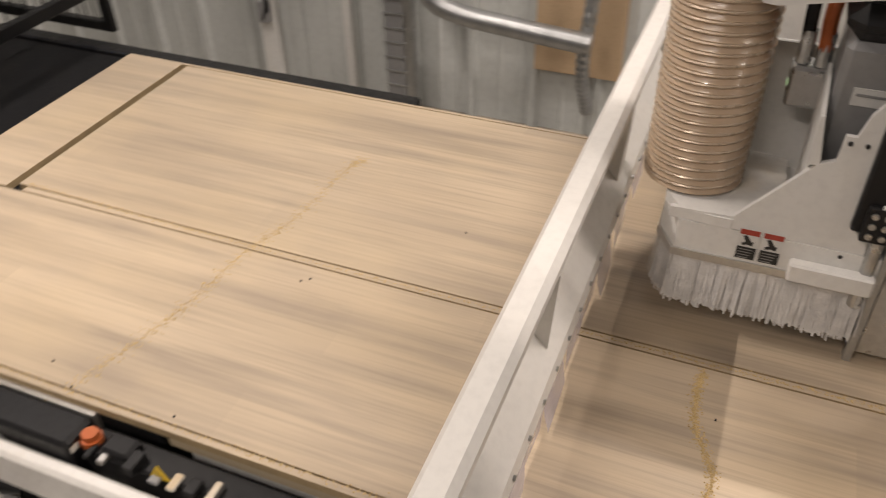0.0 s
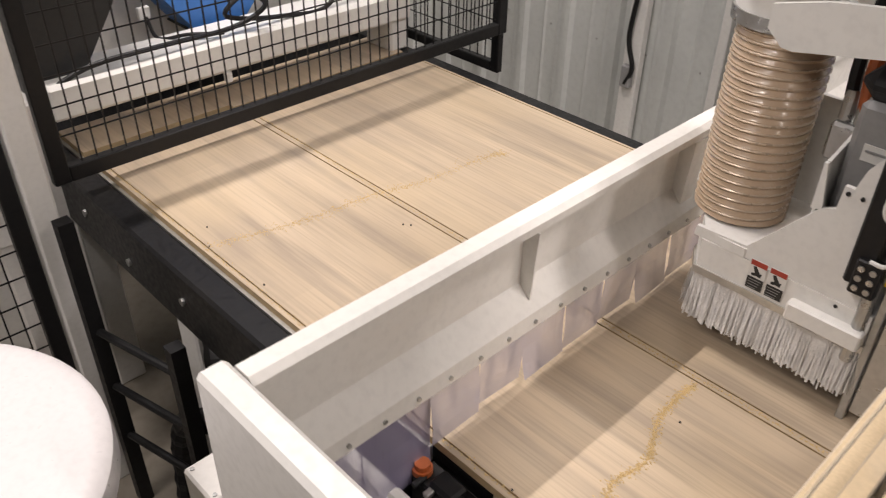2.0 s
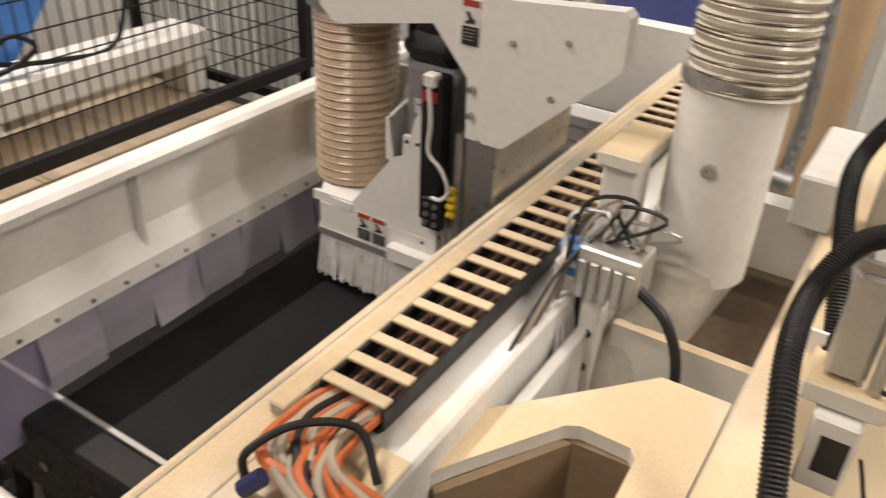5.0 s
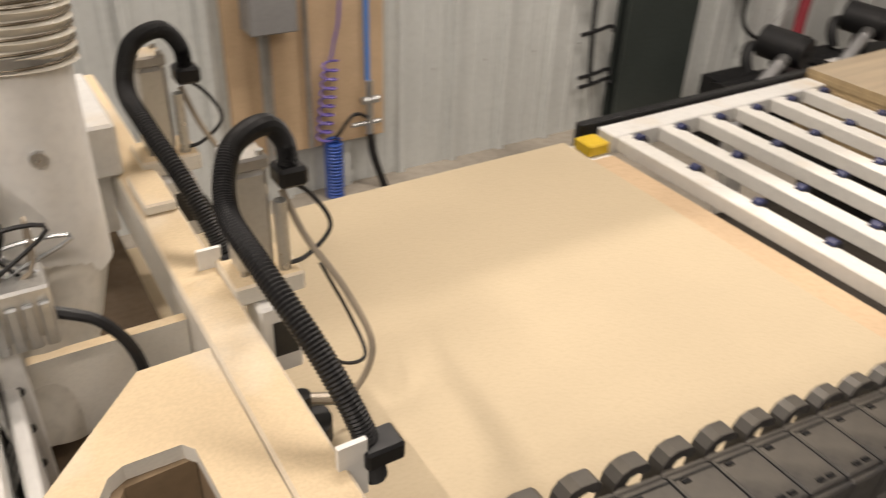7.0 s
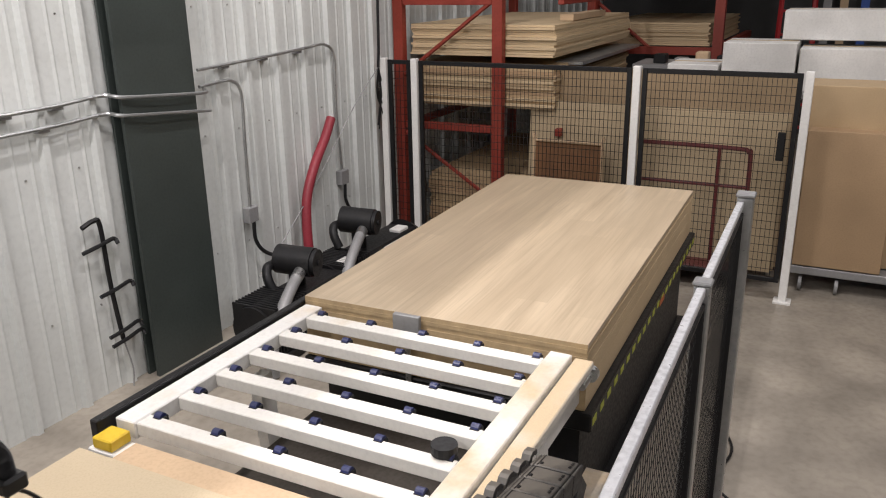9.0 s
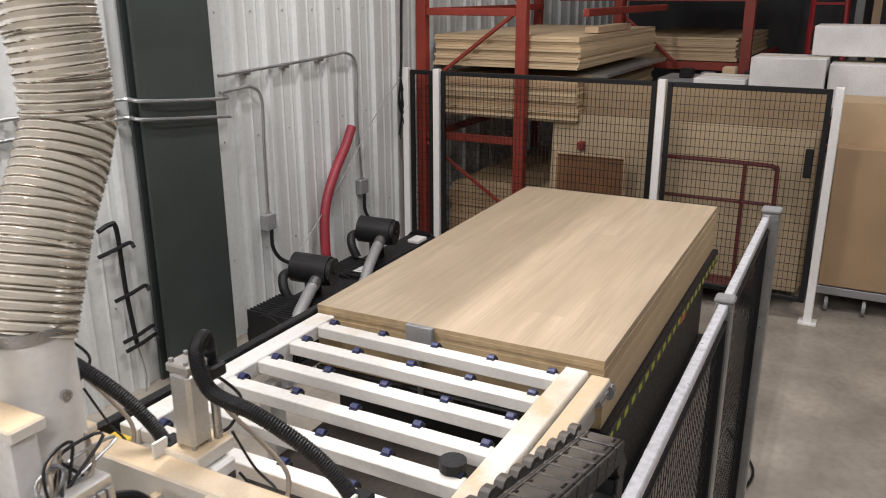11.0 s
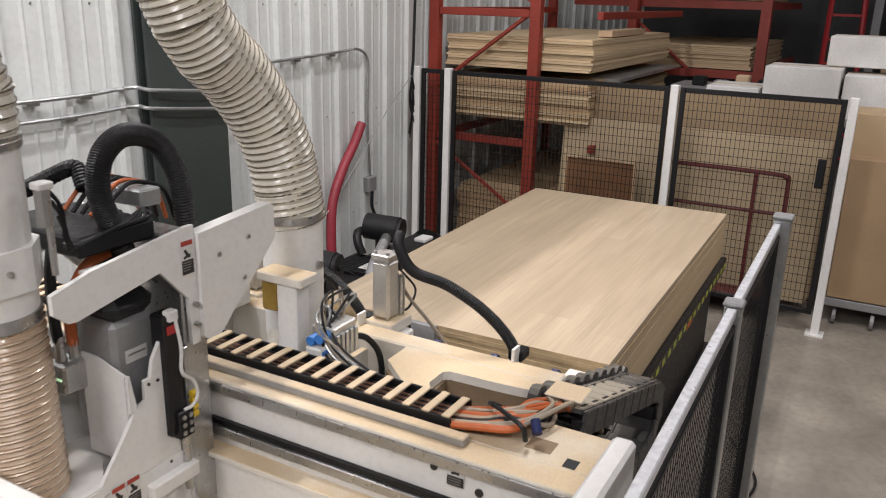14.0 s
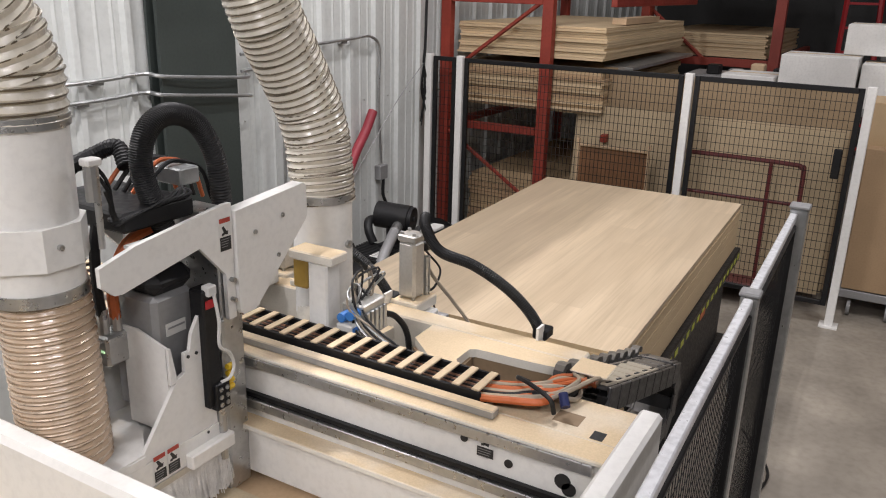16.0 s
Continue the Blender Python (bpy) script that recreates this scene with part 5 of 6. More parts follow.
# round white table
tb = thing("round_table", "round white table with a rolled rim", "table", loc=(-1.47, -0.80, 0))
bm = bmesh.new()
prof = [(0.0, 1.05), (0.352, 1.05), (0.380, 1.046), (0.392, 1.034), (0.395, 0.985), (0.388, 0.965), (0.0, 0.985)]
rr = [[bm.verts.new((r * math.cos(a), r * math.sin(a), z)) for a in (2 * math.pi * k / 64 for k in range(64))] for r, z in prof[1:-1]]
for a, b in zip(rr, rr[1:]):
    for k in range(64):
        bm.faces.new((a[k], b[k], b[(k + 1) % 64], a[(k + 1) % 64]))
bm.faces.new(rr[0])
bm.faces.new(rr[-1][::-1])
part("top", bm, surface("white_laminate", (0.80, 0.77, 0.77), 0.35, dark=0.96, bump=0.01), tb, "", "", True)
part("column", rods(((0, 0, 0.03), (0, 0, 0.985), 0.04), seg=20), SHEEN, tb)
part("foot", rods(((0, 0, 0.0), (0, 0, 0.03), 0.25), seg=32), BLACK, tb)

# ---------------------------------------------------------------- things on and before the ribbed wall
WY = HY1 - 0.032
col = thing("steel_column", "dark green steel column", "column", loc=(3.365, HY1 - 0.02, 0))
part("flange", boxes((-0.285, 0.285, -0.10, -0.075, 0, HZ)), COLUMN, col)
part("web", boxes((-0.012, 0.012, -0.074, -0.02, 0, HZ)), COLUMN, col)
part("flange", boxes((-0.285, 0.285, -0.0195, 0.0, 0, HZ)), COLUMN, col)


def conduit(label, pts, r=0.011, clips=()):
    c = thing("conduit", label, "conduit", "wall conduits")
    part("pipe", cable(pts, r, 48, 8), SHEEN, c, "", "", True)
    for x, z in clips:
        part("clip", boxes((x - 0.05, x + 0.02, WY - 0.01, WY + 0.03, z - 0.03, z - 0.012), bev=0.002), GREY, c)
    return c


cz = WY - 0.02
conduit("upper galvanised conduit along the wall", [(1.2, cz, 1.70), (2.57, cz, 1.698), (3.0, cz, 1.715), (3.10, cz - 0.09, 1.70), (3.68, cz - 0.09, 1.650), (3.80, cz, 1.655)], clips=((1.7, 1.70), (2.1, 1.70), (2.45, 1.70), (2.75, 1.705)))
conduit("lower galvanised conduit along the wall", [(1.2, cz, 1.60), (2.56, cz, 1.60), (3.0, cz, 1.614), (3.10, cz - 0.09, 1.60), (3.74, cz - 0.09, 1.535)], clips=((1.8, 1.60), (2.25, 1.60), (2.65, 1.605)))
d1 = conduit("bent conduit down to a socket box", [(3.76, cz, 1.672), (3.92, cz, 1.680), (4.06, cz, 1.676), (4.145, cz, 1.59), (4.14, cz, 1.3), (4.13, cz, 0.80)])
part("socket_box", boxes((4.08, 4.18, cz - 0.03, cz + 0.03, 0.695, 0.805), bev=0.005), GREY, d1)
part("flex_cord", cable([(4.13, cz - 0.02, 0.70), (4.14, cz - 0.02, 0.55), (4.22, cz - 0.06, 0.44), (4.42, cz - 0.18, 0.36)], 0.014, 24, 8), BLACK_RUBBER, d1)
d2 = conduit("long conduit run bending down to a socket box", [(3.76, cz, 1.775), (4.42, cz, 1.797), (4.9, cz, 1.818), (5.14, cz, 1.826), (5.265, cz, 1.74), (5.262, cz, 1.5), (5.26, cz, 1.28), (5.295, cz, 0.82)], clips=((4.05, 1.785), (4.45, 1.80), (4.85, 1.815)))
part("socket_box", boxes((5.24, 5.35, cz - 0.03, cz + 0.03, 0.70, 0.817), bev=0.005), GREY, d2)
part("flex_cord", cable([(5.295, cz - 0.02, 0.70), (5.30, cz - 0.02, 0.56), (5.36, cz - 0.05, 0.46), (5.45, cz - 0.2, 0.38)], 0.014, 24, 8), BLACK_RUBBER, d2)
rh = thing("red_hose", "red rubber hose hanging to the pump", "hose")
part("tube", cable([(5.15, cz - 0.02, 1.265), (5.04, cz - 0.03, 1.13), (4.86, cz - 0.04, 0.942), (4.72, cz - 0.05, 0.71), (4.66, cz - 0.08, 0.40), (4.66, cz - 0.10, 0.2)], 0.037, 40, 14), RED_HOSE, rh, "", "", True)
cd = thing("hanging_cord", "black cord with a frayed bundle hanging by the corner", "cord")
part("cord", cable([(5.92, cz - 0.05, 2.9), (5.88, cz - 0.05, 2.15), (5.85, cz - 0.06, 1.75), (5.83, cz - 0.06, 1.59)], 0.012, 30, 8), BLACK_RUBBER, cd)
rc = random.Random(5)
for k in range(9):
    part("strand", cable([(5.83, cz - 0.06, 1.60), (5.85 + rc.uniform(-0.06, 0.06), cz - 0.06, 1.38), (5.89 + rc.uniform(-0.10, 0.06), cz - 0.06, 1.12 + rc.uniform(-0.05, 0.12))], 0.006, 10, 5), BLACK_RUBBER, cd)
part("loose_wire", cable([(5.83, cz - 0.06, 1.59), (5.45, cz - 0.05, 1.32), (4.9, cz - 0.05, 0.85), (4.4, cz - 0.05, 0.48), (4.1, cz - 0.05, 0.3)], 0.004, 30, 5), GREY, cd)
tl = thing("wall_tool", "dark iron bar with cross hooks hung on the wall", "tool", loc=(2.85, WY - 0.02, -0.085))
part("bar", cable([(-0.10, 0, 1.12), (-0.02, 0, 1.14), (0.02, 0, 1.10), (0.03, 0, 0.75), (0.06, 0, 0.40)], 0.014, 20, 8), BLACK, tl)
for x, z in ((-0.02, 1.00), (0.05, 0.72), (0.07, 0.46), (0.08, 0.40)):
    part("hook", cable([(x - 0.10, 0, z - 0.02), (x, -0.02, z), (x + 0.11, -0.01, z + 0.01), (x + 0.12, -0.03, z - 0.02)], 0.012, 14, 7), BLACK, tl)
part("cord", cable([(0.06, 0, 0.40), (0.09, -0.01, 0.2), (0.07, -0.01, 0.05)], 0.005, 14, 6), GREY, tl)

# plywood service board with switch, air lines and coil tube
pb = thing("service_board", "plywood board with air lines and a grey switch box", "board", loc=(0.145, WY, -0.03))
part("board", boxes((0.60, 1.385, -0.02, 0.02, 0.30, 2.25), bev=0.002), PLY, pb)
part("pipe", rods(((0.78, -0.05, 0.35), (0.78, -0.05, 2.2), 0.014), ((0.97, -0.05, 0.32), (0.97, -0.05, 2.2), 0.012)), SHEEN, pb)
part("switch_box", boxes((0.678, 0.895, -0.16, -0.022, 0.94, 1.35), bev=0.006), GREY, pb)
part("box_label", boxes((0.72, 0.85, -0.163, -0.161, 1.15, 1.2)), PAPER, pb)
part("box_conduit", rods(((0.75, -0.08, 0.30), (0.75, -0.08, 0.95), 0.018)), SHEEN, pb)
part("blue_tube", rods(((1.28, -0.05, 0.62), (1.27, -0.05, 2.2), 0.013)), BLUE_BODY, pb)
part("coil_feed", cable([(1.12, -0.05, 2.2), (1.14, -0.06, 1.1), (1.10, -0.06, 0.82), (1.08, -0.06, 0.745)], 0.007, 24, 7), VIOLET, pb)
part("coil", sweep(bmesh.new(), [Vector((1.08 + 0.035 * math.cos(a) - 0.006 * a / 6.28, -0.07 + 0.035 * math.sin(a), 0.745 - 0.044 * a / 6.2832)) for a in (2 * math.pi * k / 14 for k in range(14 * 9))], 0.006, 6), VIOLET, pb, "violet coiled air tube")
part("coil", sweep(bmesh.new(), [Vector((1.075 + 0.04 * math.cos(a), -0.07 + 0.04 * math.sin(a), 0.34 - 0.018 * a / 6.2832)) for a in (2 * math.pi * k / 12 for k in range(12 * 24))], 0.008, 6), BLUE, pb, "tight blue coil")
part("valve", rods(((1.28, -0.07, 0.34), (1.28, -0.07, 0.62), 0.018), ((1.24, -0.07, 0.52), (1.33, -0.07, 0.52), 0.02), ((1.18, -0.07, 0.40), (1.34, -0.07, 0.40), 0.012)), SHEEN, pb, "small air regulator")
part("hose", cable([(1.28, -0.07, 0.34), (1.30, -0.08, 0.2), (1.36, -0.1, 0.0)], 0.02, 14, 8), BLACK_RUBBER, pb)
part("valve_tube", cable([(1.28, -0.07, 0.42), (1.18, -0.1, 0.47), (1.08, -0.09, 0.36)], 0.009, 14, 7), BLACK_RUBBER, pb)

# wall fittings by the outfeed
jt = thing("white_trim", "white vertical door trim on the wall", "trim", loc=(-2.46, WY, 0))
part("strip", boxes((-0.05, 0.05, -0.03, 0.02, 0.0, 2.2), bev=0.004), WHITE, jt)
part("latch", boxes((-0.03, 0.03, -0.07, -0.031, 0.38, 0.50), bev=0.005), GREY, jt)
part("strap", cable([(0.0, -0.05, 0.9), (-0.02, -0.05, 0.65), (0.03, -0.06, 0.5), (0.0, -0.06, 0.4)], 0.014, 20, 6), BLACK, jt)
jt2 = thing("white_trim", "white pipe against the wall", "trim", loc=(-1.97, WY, 0))
part("strip", boxes((-0.025, 0.025, -0.03, 0.02, 0.0, 2.2), bev=0.004), WHITE, jt2)
gd = thing("spiral_duct", "galvanised pipe with ribbed sleeve on the wall", "duct", loc=(-1.63, WY, 0))
part("pipe", rods(((0, -0.08, 0.0), (0, -0.08, 2.3), 0.075), seg=20), SHEEN, gd)
part("sleeve", boxes((-0.05, 0.05, -0.175, -0.156, 0.0, 1.2)), GREY, gd)
for k in range(14):
    part("band", boxes((-0.055, 0.055, -0.18, -0.15, 0.06 + 0.075 * k, 0.068 + 0.075 * k)), SHEEN, gd)
part("elbow", cable([(-0.30 + 0.0, -0.2, 1.6), (0.05, -0.2, 1.0), (0.20, -0.22, 0.74), (0.34, -0.22, 0.66), (0.6, -0.22, 0.63), (0.98, -0.22, 0.60)], 0.048, 40, 14), SHEEN, gd, "bent galvanised pipe", "", True)
pl2 = thing("plywood_panel", "plywood panel fixed low on the wall", "board", loc=(-0.78, WY, 0))
part("sheet", boxes((-0.18, 0.24, -0.015, 0.02, 0.34, 1.5), bev=0.002), PLY, pl2)
part("flex_conduit", cable([(0.06, -0.12, 1.6), (0.10, -0.12, 0.9), (0.08, -0.12, 0.45), (0.12, -0.10, 0.2)], 0.03, 60, 10, 0.004), SHEEN, pl2)

# vacuum pumps by the column
def pump(x, y, z, group="vacuum pumps"):
    """x, y, z: the middle of the round filter; the body lies along the wall to its far side."""
    p = thing("vacuum_pump", "black vacuum pump with round filter and grey intake hose", "pump", group, (x, y, 0))
    part("stand", boxes((-0.50, 0.75, -0.17, 0.17, 0.0, 0.07), (-0.42, -0.36, -0.15, 0.15, 0.07, 0.14), (0.55, 0.61, -0.15, 0.15, 0.07, 0.14), bev=0.006), BLACK, p)
    body = part("body", prism(bmesh.new(), [(-0.20, 0.14), (-0.20, 0.24), (-0.11, 0.37), (0.11, 0.37), (0.20, 0.24), (0.20, 0.14)], "x", -0.12, 0.62), BLACK_RUBBER, p)
    part("motor", rods(((-0.52, 0, 0.24), (-0.121, 0, 0.24), 0.155), seg=28), BLACK, p)
    for k in range(12):
        part("fin", boxes((-0.50 + 0.03 * k, -0.488 + 0.03 * k, -0.165, 0.165, 0.085, 0.40), bev=0.003), BLACK_RUBBER, p)
    part("end_bell", rod(bmesh.new(), (0.621, 0, 0.25), (0.76, 0, 0.25), 0.17, 28, 0.10), BLACK_RUBBER, p, "", "", True)
    lab = part("name_plate", boxes((0.10, 0.44, -0.002, 0.0, -0.055, 0.055), bev=0.001), PAPER, p, "white name plate")
    lab.matrix_basis = pose(0, -0.158, 0.308, -35, 0, 0)
    part("red_band", boxes((0.105, 0.20, -0.0035, -0.0025, -0.05, 0.05)), RED, lab)
    part("print", boxes((0.225, 0.41, -0.0035, -0.0025, 0.005, 0.018), (0.225, 0.36, -0.0035, -0.0025, -0.02, -0.01)), GREY, lab)
    part("relief_box", boxes((0.40, 0.54, -0.10, 0.0, 0.371, 0.40), bev=0.006), PAPER, p, "small white cover plate")
    fil = part("filter", rod(bmesh.new(), (-0.03, 0.15, z + 0.012), (0.02, -0.10, z), 0.098, 32), BLACK_RUBBER, p, "round black filter housing", "", True)
    part("filter_cap", rod(bmesh.new(), (0.0203, -0.1015, z), (0.026, -0.128, z - 0.001), 0.090, 32), BLACK, fil, "", "", True)
    part("cap_knob", rods(((0.0262, -0.1285, z - 0.001), (0.028, -0.142, z - 0.001), 0.02), seg=12), BLACK, fil)
    part("filter_neck", rods(((0.0, 0.03, 0.37), (0.0, 0.03, z - 0.06), 0.055), seg=18), BLACK, p)
    part("elbow", cable([(-0.06, 0.16, z - 0.02), (-0.15, 0.15, z - 0.02), (-0.19, 0.12, z - 0.08), (-0.19, 0.08, z - 0.16)], 0.032, 24, 12), BLACK_RUBBER, p, "", "", True)
    part("coupling", rods(((-0.06, -0.05, z - 0.035), (-0.16, -0.085, z - 0.055), 0.040), seg=18), STEEL, p, "bright steel coupling")
    part("intake", cable([(-0.15, -0.08, z - 0.053), (-0.27, -0.12, z - 0.085), (-0.42, -0.16, z - 0.16), (-0.55, -0.19, z - 0.28), (-0.60, -0.20, 0.12), (-0.60, -0.20, 0.01)], 0.036, 90, 14, 0.0025), GREY, p, "ribbed grey intake hose", "", True)


pump(3.96, 2.36, 0.53)
pump(4.80, 2.40, 0.57)

# ---------------------------------------------------------------- store behind the far fence
pr = thing("pallet_rack", "orange steel pallet rack loaded with boards", "rack", loc=(6.15, 0, 0))
for y in (2.78, 1.86):
    part("upright", boxes((-0.04, 0.04, y - 0.045, y + 0.045, 0, 3.2), bev=0.004), ORANGE, pr)
    part("upright", boxes((2.6, 2.68, y - 0.045, y + 0.045, 0, 3.2), bev=0.004), ORANGE, pr)
for z0, z1, y0, y1 in ((1.0, 0.45, 2.74, 1.9), (1.50, 2.12, 2.74, 1.9), (2.2, 2.8, 1.9, 2.74)):
    part("brace", rods(((-0.01, y0, z0), (-0.01, y1, z1), 0.018), seg=6), ORANGE, pr)
for z in (1.10, 2.14):
    part("beam", boxes((-0.03, 0.03, 1.91, 2.73, z - 0.06, z), bev=0.004), ORANGE, pr)
    part("beam", boxes((0.05, 2.6, 1.33, 1.38, z - 0.06, z), bev=0.004), ORANGE, pr)
    part("beam", boxes((0.05, 2.6, 2.70, 2.75, z - 0.06, z), bev=0.004), ORANGE, pr)


def pile(name, label, x0, x1, y0, y1, z0, z1, th, seed, mats=(MDF_PALE,)):
    rnd = random.Random(seed)
    p = thing(name, label, "board stack", "stored boards")
    z = z0
    while z < z1:
        a, b = rnd.uniform(-0.02, 0.02), rnd.uniform(-0.015, 0.015)
        part("board", boxes((x0 + a, x1 + a, y0 + b, y1 + b, z, z + th * 0.9)), mats[rnd.randrange(len(mats))], p)
        z += th
    return p


pile("board_pile", "pile of pale boards on the rack", 6.22, 8.6, 1.40, 2.70, 1.67, 1.905, 0.0195, 1)
pile("board_pile", "pile of mixed boards on the middle shelf", 6.24, 8.6, 1.40, 2.70, 1.24, 1.60, 0.024, 2, (MDF_PALE, MDF, CARD))
pile("board_pile", "low pile of dark boards on the floor", 6.3, 8.4, 1.3, 2.6, 0.1, 0.62, 0.04, 3, (MDF, CARD))
lo_ = thing("loose_board", "loose plywood piece on top of the pile", "board", loc=(7.3, 1.5, 1.93))
part("board", boxes((-0.5, 0.5, -0.06, 0.06, 0.0, 0.05)), PLY, lo_)
pf = thing("flat_sheet", "grey metal sheet under the board pile", "sheet", loc=(7.6, 1.33, 1.58))
part("sheet", boxes((-1.0, 1.0, -0.05, 0.2, 0.0, 0.025)), SHEEN, pf)

r2 = thing("pallet_rack", "orange rack with board piles farther back", "rack", loc=(9.0, 0, 0))
for y in (0.55, 1.9):
    part("upright", boxes((-0.05, 0.05, y - 0.05, y + 0.05, 0, 3.4)), ORANGE, r2)
for z in (1.55, 2.25):
    part("beam", boxes((-0.03, 0.03, 0.55, 2.6, z - 0.08, z)), ORANGE, r2)
    part("beam", boxes((0.05, 3.0, 0.55, 0.62, z - 0.08, z)), ORANGE, r2)
part("brace", rods(((0, 0.6, 1.0), (0, 1.85, 2.0), 0.02), seg=6), ORANGE, r2)
pile("board_pile", "pale boards on the far rack", 9.05, 11.4, 0.65, 1.85, 1.56, 1.80, 0.02, 4)
pile("board_pile", "boards on the far rack", 9.05, 11.4, 0.65, 1.85, 2.26, 2.45, 0.03, 5, (MDF, MDF_PALE))


def leaning(name, label, x, y0, y1, h, mat, lean=4):
    b = thing(name, label, "board", "leaning boards", (x, 0, 0.12))
    o = part("sheet", boxes((-0.012, 0.012, y0, y1, 0, h), bev=0.002), mat, b)
    o.matrix_basis = pose(0, 0, 0, 0, lean, 0)


leaning("leaning_board", "tall brown board leaning in the store", 6.32, -0.42, 1.44, 1.47, MDF_BROWN)
leaning("leaning_board", "pale board leaning in the store", 6.22, -0.40, 1.62, 1.20, MDF_STORE)
leaning("leaning_board", "pale board leaning in the store", 6.17, -0.38, 0.66, 1.19, MDF_STORE, 3)
ct = thing("panel_cart", "panel cart with maroon tube handle", "cart", loc=(6.06, 0, 0))
part("handle", cable([(0, 0.66, 1.08), (0, 0.25, 1.08), (0, -0.08, 1.075), (0, -0.15, 1.06), (0, -0.17, 0.98), (0, -0.17, 0.2)], 0.017, 50, 8), MAROON, ct, "", "", True)
part("rail", rods(((0, 0.66, 0.79), (0, -0.17, 0.79), 0.014), ((0, 0.05, 0.2), (0, 0.05, 1.08), 0.014)), MAROON, ct)
part("deck", boxes((-0.1, 0.3, -0.2, 0.7, 0.12, 0.17), bev=0.005), MAROON, ct)
bc = thing("wood_back_cart", "brown wooden cart panel with pale worn rim", "cart", loc=(6.06, 0.92, 0))
part("panel", boxes((-0.012, 0.012, 0.0, 0.58, 0.0, 1.02), bev=0.01), surface("brown_veneer", (0.20, 0.095, 0.04), 0.5, dark=0.7, coarse=8), bc)
part("rim", cable([(-0.016, 0.01, 0.01), (-0.016, 0.01, 1.0), (-0.016, 0.05, 1.035), (-0.016, 0.53, 1.035), (-0.016, 0.57, 1.0), (-0.016, 0.57, 0.01)], 0.012, 50, 6), PLY, bc)
bx2 = thing("carton", "tall brown carton on a castered dolly", "box", loc=(6.3, -0.5, 0))
part("carton", boxes((-0.10, 0.5, -0.62, -0.03, 0.20, 1.22), bev=0.004), CARD, bx2)
part("back_panel", boxes((0.05, 0.5, -1.4, -0.0, 0.20, 1.52), bev=0.004), MDF, bx2)
part("dolly", boxes((-0.1, 0.5, -1.4, 0.0, 0.13, 0.19), bev=0.004), GREY, bx2)
for y in (-0.1, -0.35, -1.2):
    part("caster", rods(((-0.08, y - 0.012, 0.055), (-0.08, y + 0.012, 0.055), 0.055), seg=16), GREY, bx2)
for x, y0, y1, z0, z1 in ((7.0, -0.34, 0.22, 1.40, 1.76), (7.05, -1.2, -0.36, 1.38, 1.72), (7.3, -1.1, -0.2, 1.765, 2.0), (6.95, 0.24, 0.65, 1.40, 1.58), (7.4, -2.2, -1.25, 1.2, 1.9)):
    wc = thing("white_carton", "white carton piled in the store", "box", "white cartons", (x, (y0 + y1) / 2, 0))
    part("body", boxes((0, 0.5, (y0 - y1) / 2, (y1 - y0) / 2, z0, z1), bev=0.006), PAPER, wc)
    part("tape", boxes((0.24, 0.29, (y0 - y1) / 2 + 0.01, (y1 - y0) / 2 - 0.01, z1 + 0.0005, z1 + 0.002)), MDF_PALE, wc)
sf = thing("carton_shelf", "grey shelf under white cartons", "shelf", loc=(6.9, 0, 0))
part("top", boxes((0, 1.2, -2.3, 0.75, 1.34, 1.378)), GREY, sf)
for y in (-2.2, -0.8, 0.7):
    part("leg", boxes((0.02, 0.08, y - 0.03, y + 0.03, 0, 1.34)), GREY, sf)
rl = thing("step_ladder", "red step ladder standing at the back", "ladder", loc=(11.6, -0.05, 0), rz=10)
part("rail", rods(((0, -0.25, 0), (0.3, -0.18, 2.8), 0.035), ((0, 0.25, 0), (0.3, 0.18, 2.8), 0.035), seg=6), RED, rl)
for k in range(1, 9):
    part("step", boxes((0.03 * k, 0.03 * k + 0.08, -0.22, 0.22, 0.3 * k, 0.3 * k + 0.03)), RED, rl)
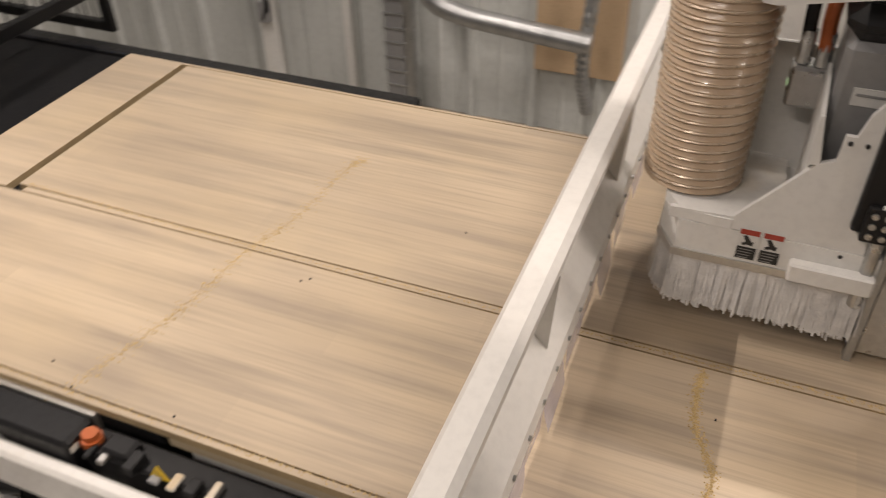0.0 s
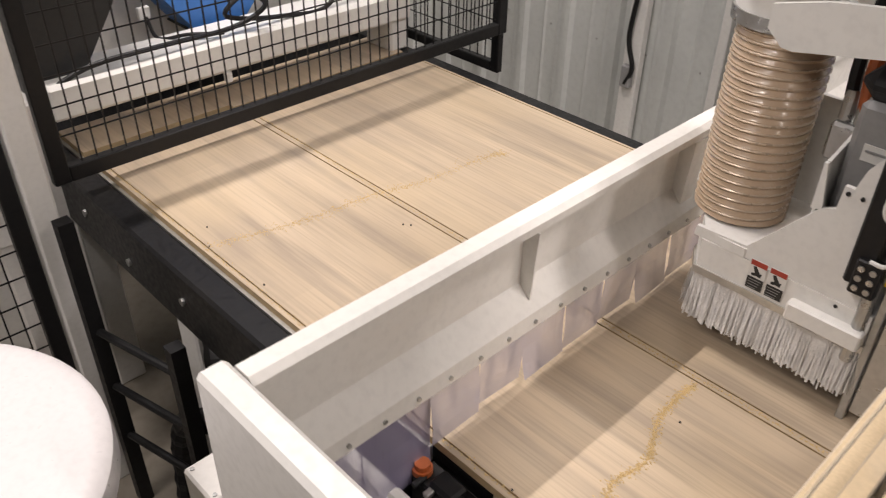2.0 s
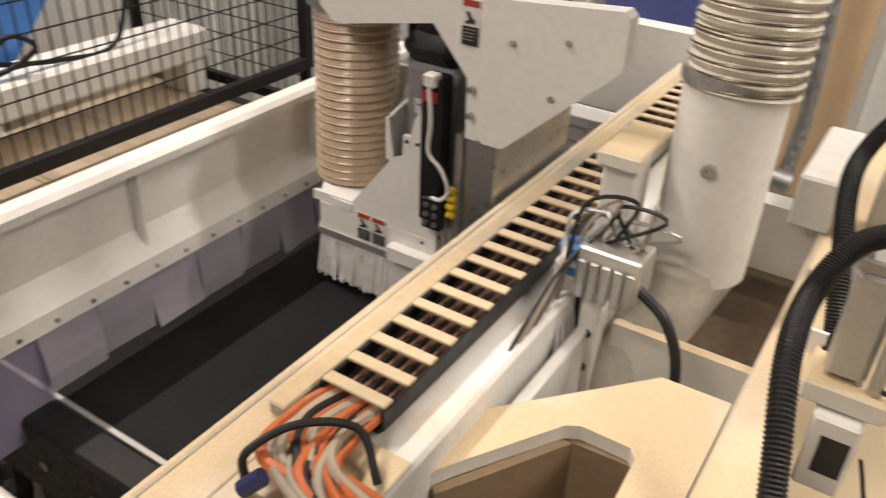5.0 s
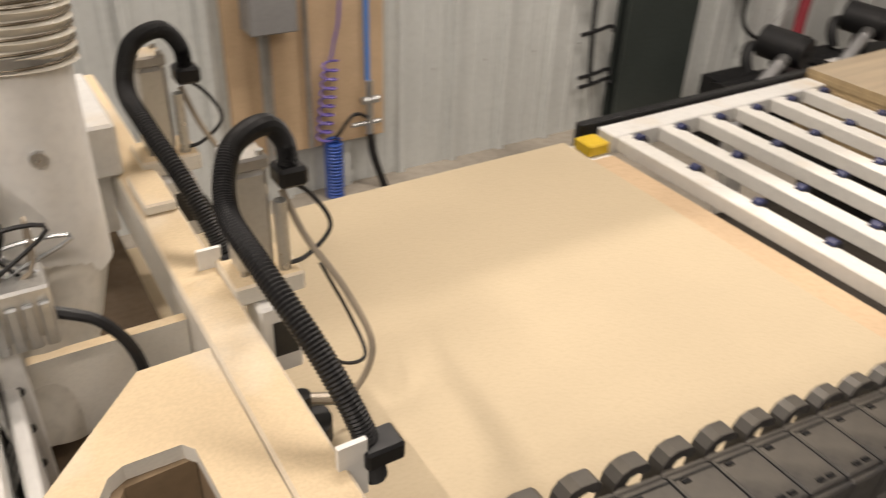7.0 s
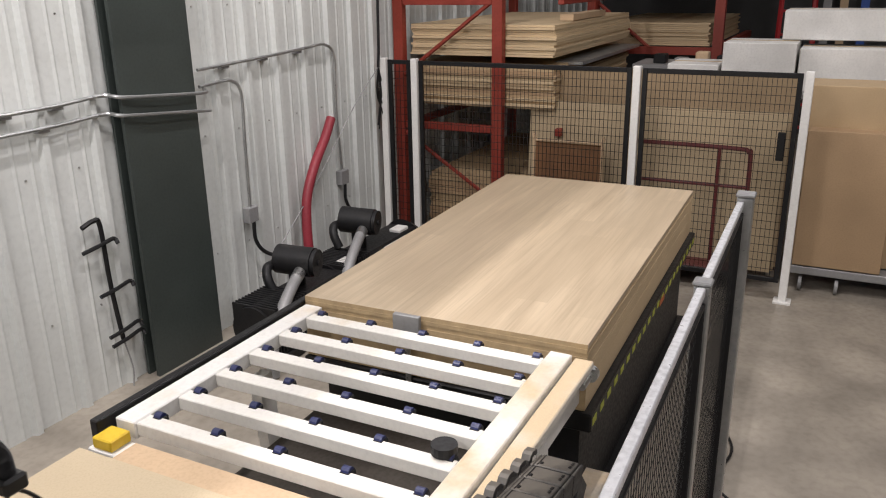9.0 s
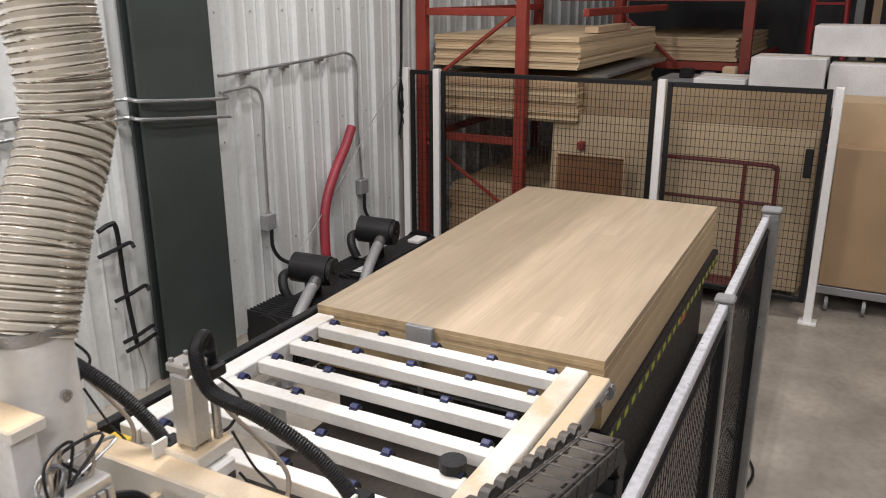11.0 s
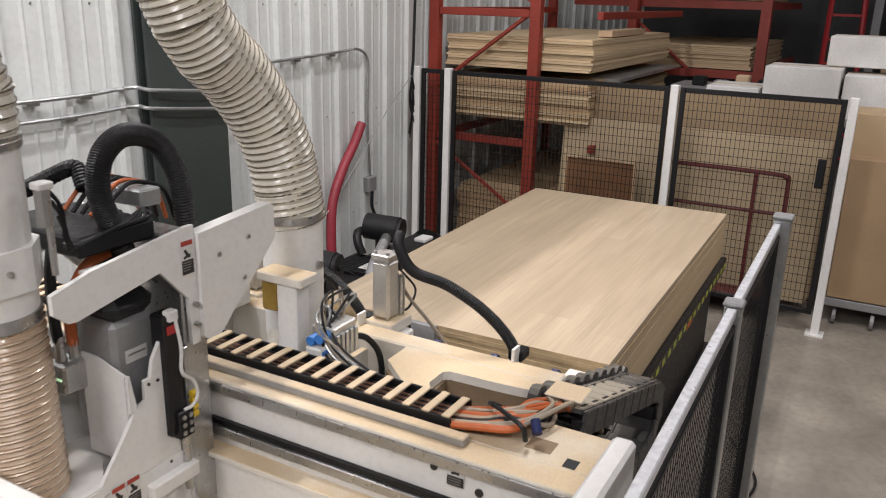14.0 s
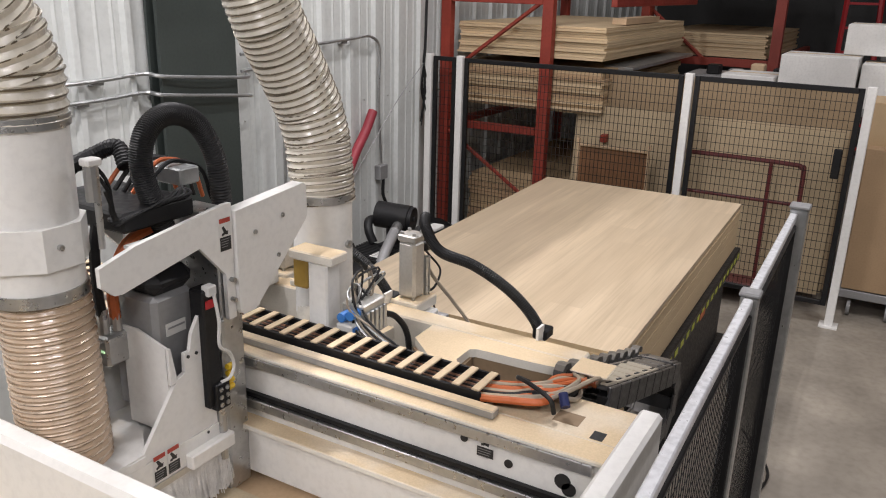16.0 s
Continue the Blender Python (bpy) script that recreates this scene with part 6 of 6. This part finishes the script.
for x, y, h, m in ((12.2, -0.55, 2.7, PLY), (12.3, -0.8, 2.6, BLUE), (12.3, -1.2, 2.5, BLUE_BODY), (12.4, -1.6, 2.4, RED), (12.2, -0.35, 2.4, GREY)):
    lg = thing("leaning_length", "length of stock leaning at the back wall", "bar", "stock lengths", (x, y, 0))
    part("length", boxes((-0.04, 0.04, -0.05, 0.05, 0, h)), m, lg)
bin_ = thing("scrap_shelf", "dark bench with clutter behind the store", "bench", loc=(8.3, 0.3, 0))
part("top", boxes((-0.3, 0.3, -0.3, 0.9, 1.42, 1.46)), GREY, bin_)
part("leg", boxes((-0.25, 0.25, -0.25, 0.85, 0, 1.42)), BLACK, bin_)
for k in range(5):
    part("tool", boxes((-0.2, -0.05, -0.2 + 0.2 * k, -0.08 + 0.2 * k, 1.461, 1.52 + 0.03 * (k % 3)), bev=0.01), (GREY, BLACK, PLY)[k % 3], bin_)


# ---------------------------------------------------------------- what moves
def motions():
    walk(gantry, [(t, pose(g, 0, 0)) for t, g in TRAVEL])
    walk(sheet, [(t, pose(x, 0, 0)) for t, x in ((0, 0.0), (0.5, -0.194), (1, -0.379), (1.5, -0.58), (2, -0.757), (2.5, -0.955), (3, -1.163), (3.2, -1.24), (3.6, -1.42), (4.4, -1.95), (5.0, -2.45), (5.3, -2.6), (6.0, -2.6), (16, -2.6))])
    walk(offcut, [(0, pose(0, 0, 0)), (1, pose(-0.022, 0, 0)), (2, pose(-0.022, 0, 0)), (3.2, pose(-0.022, 0, 0)), (16, pose(-0.022, 0, 0))])
    for o in carriage:
        rest = o.matrix_basis.copy()
        walk(o, [(t, pose(0, 0, z - (0.055 if o in (head, hz) else 0.0)) @ rest) for t, z in DROP])
    steps = sorted({t for t, _ in TRAVEL} | {r[0] for r in SWAY} | {0.5 * k for k in range(33)})
    key_flex(rear_segs, rear_line, steps)
    key_flex(front_segs, front_line, steps)
    for k, o in enumerate(links):
        walk(o, [(t, chain_pose(k * PITCH, t)) for t in steps])


motions()
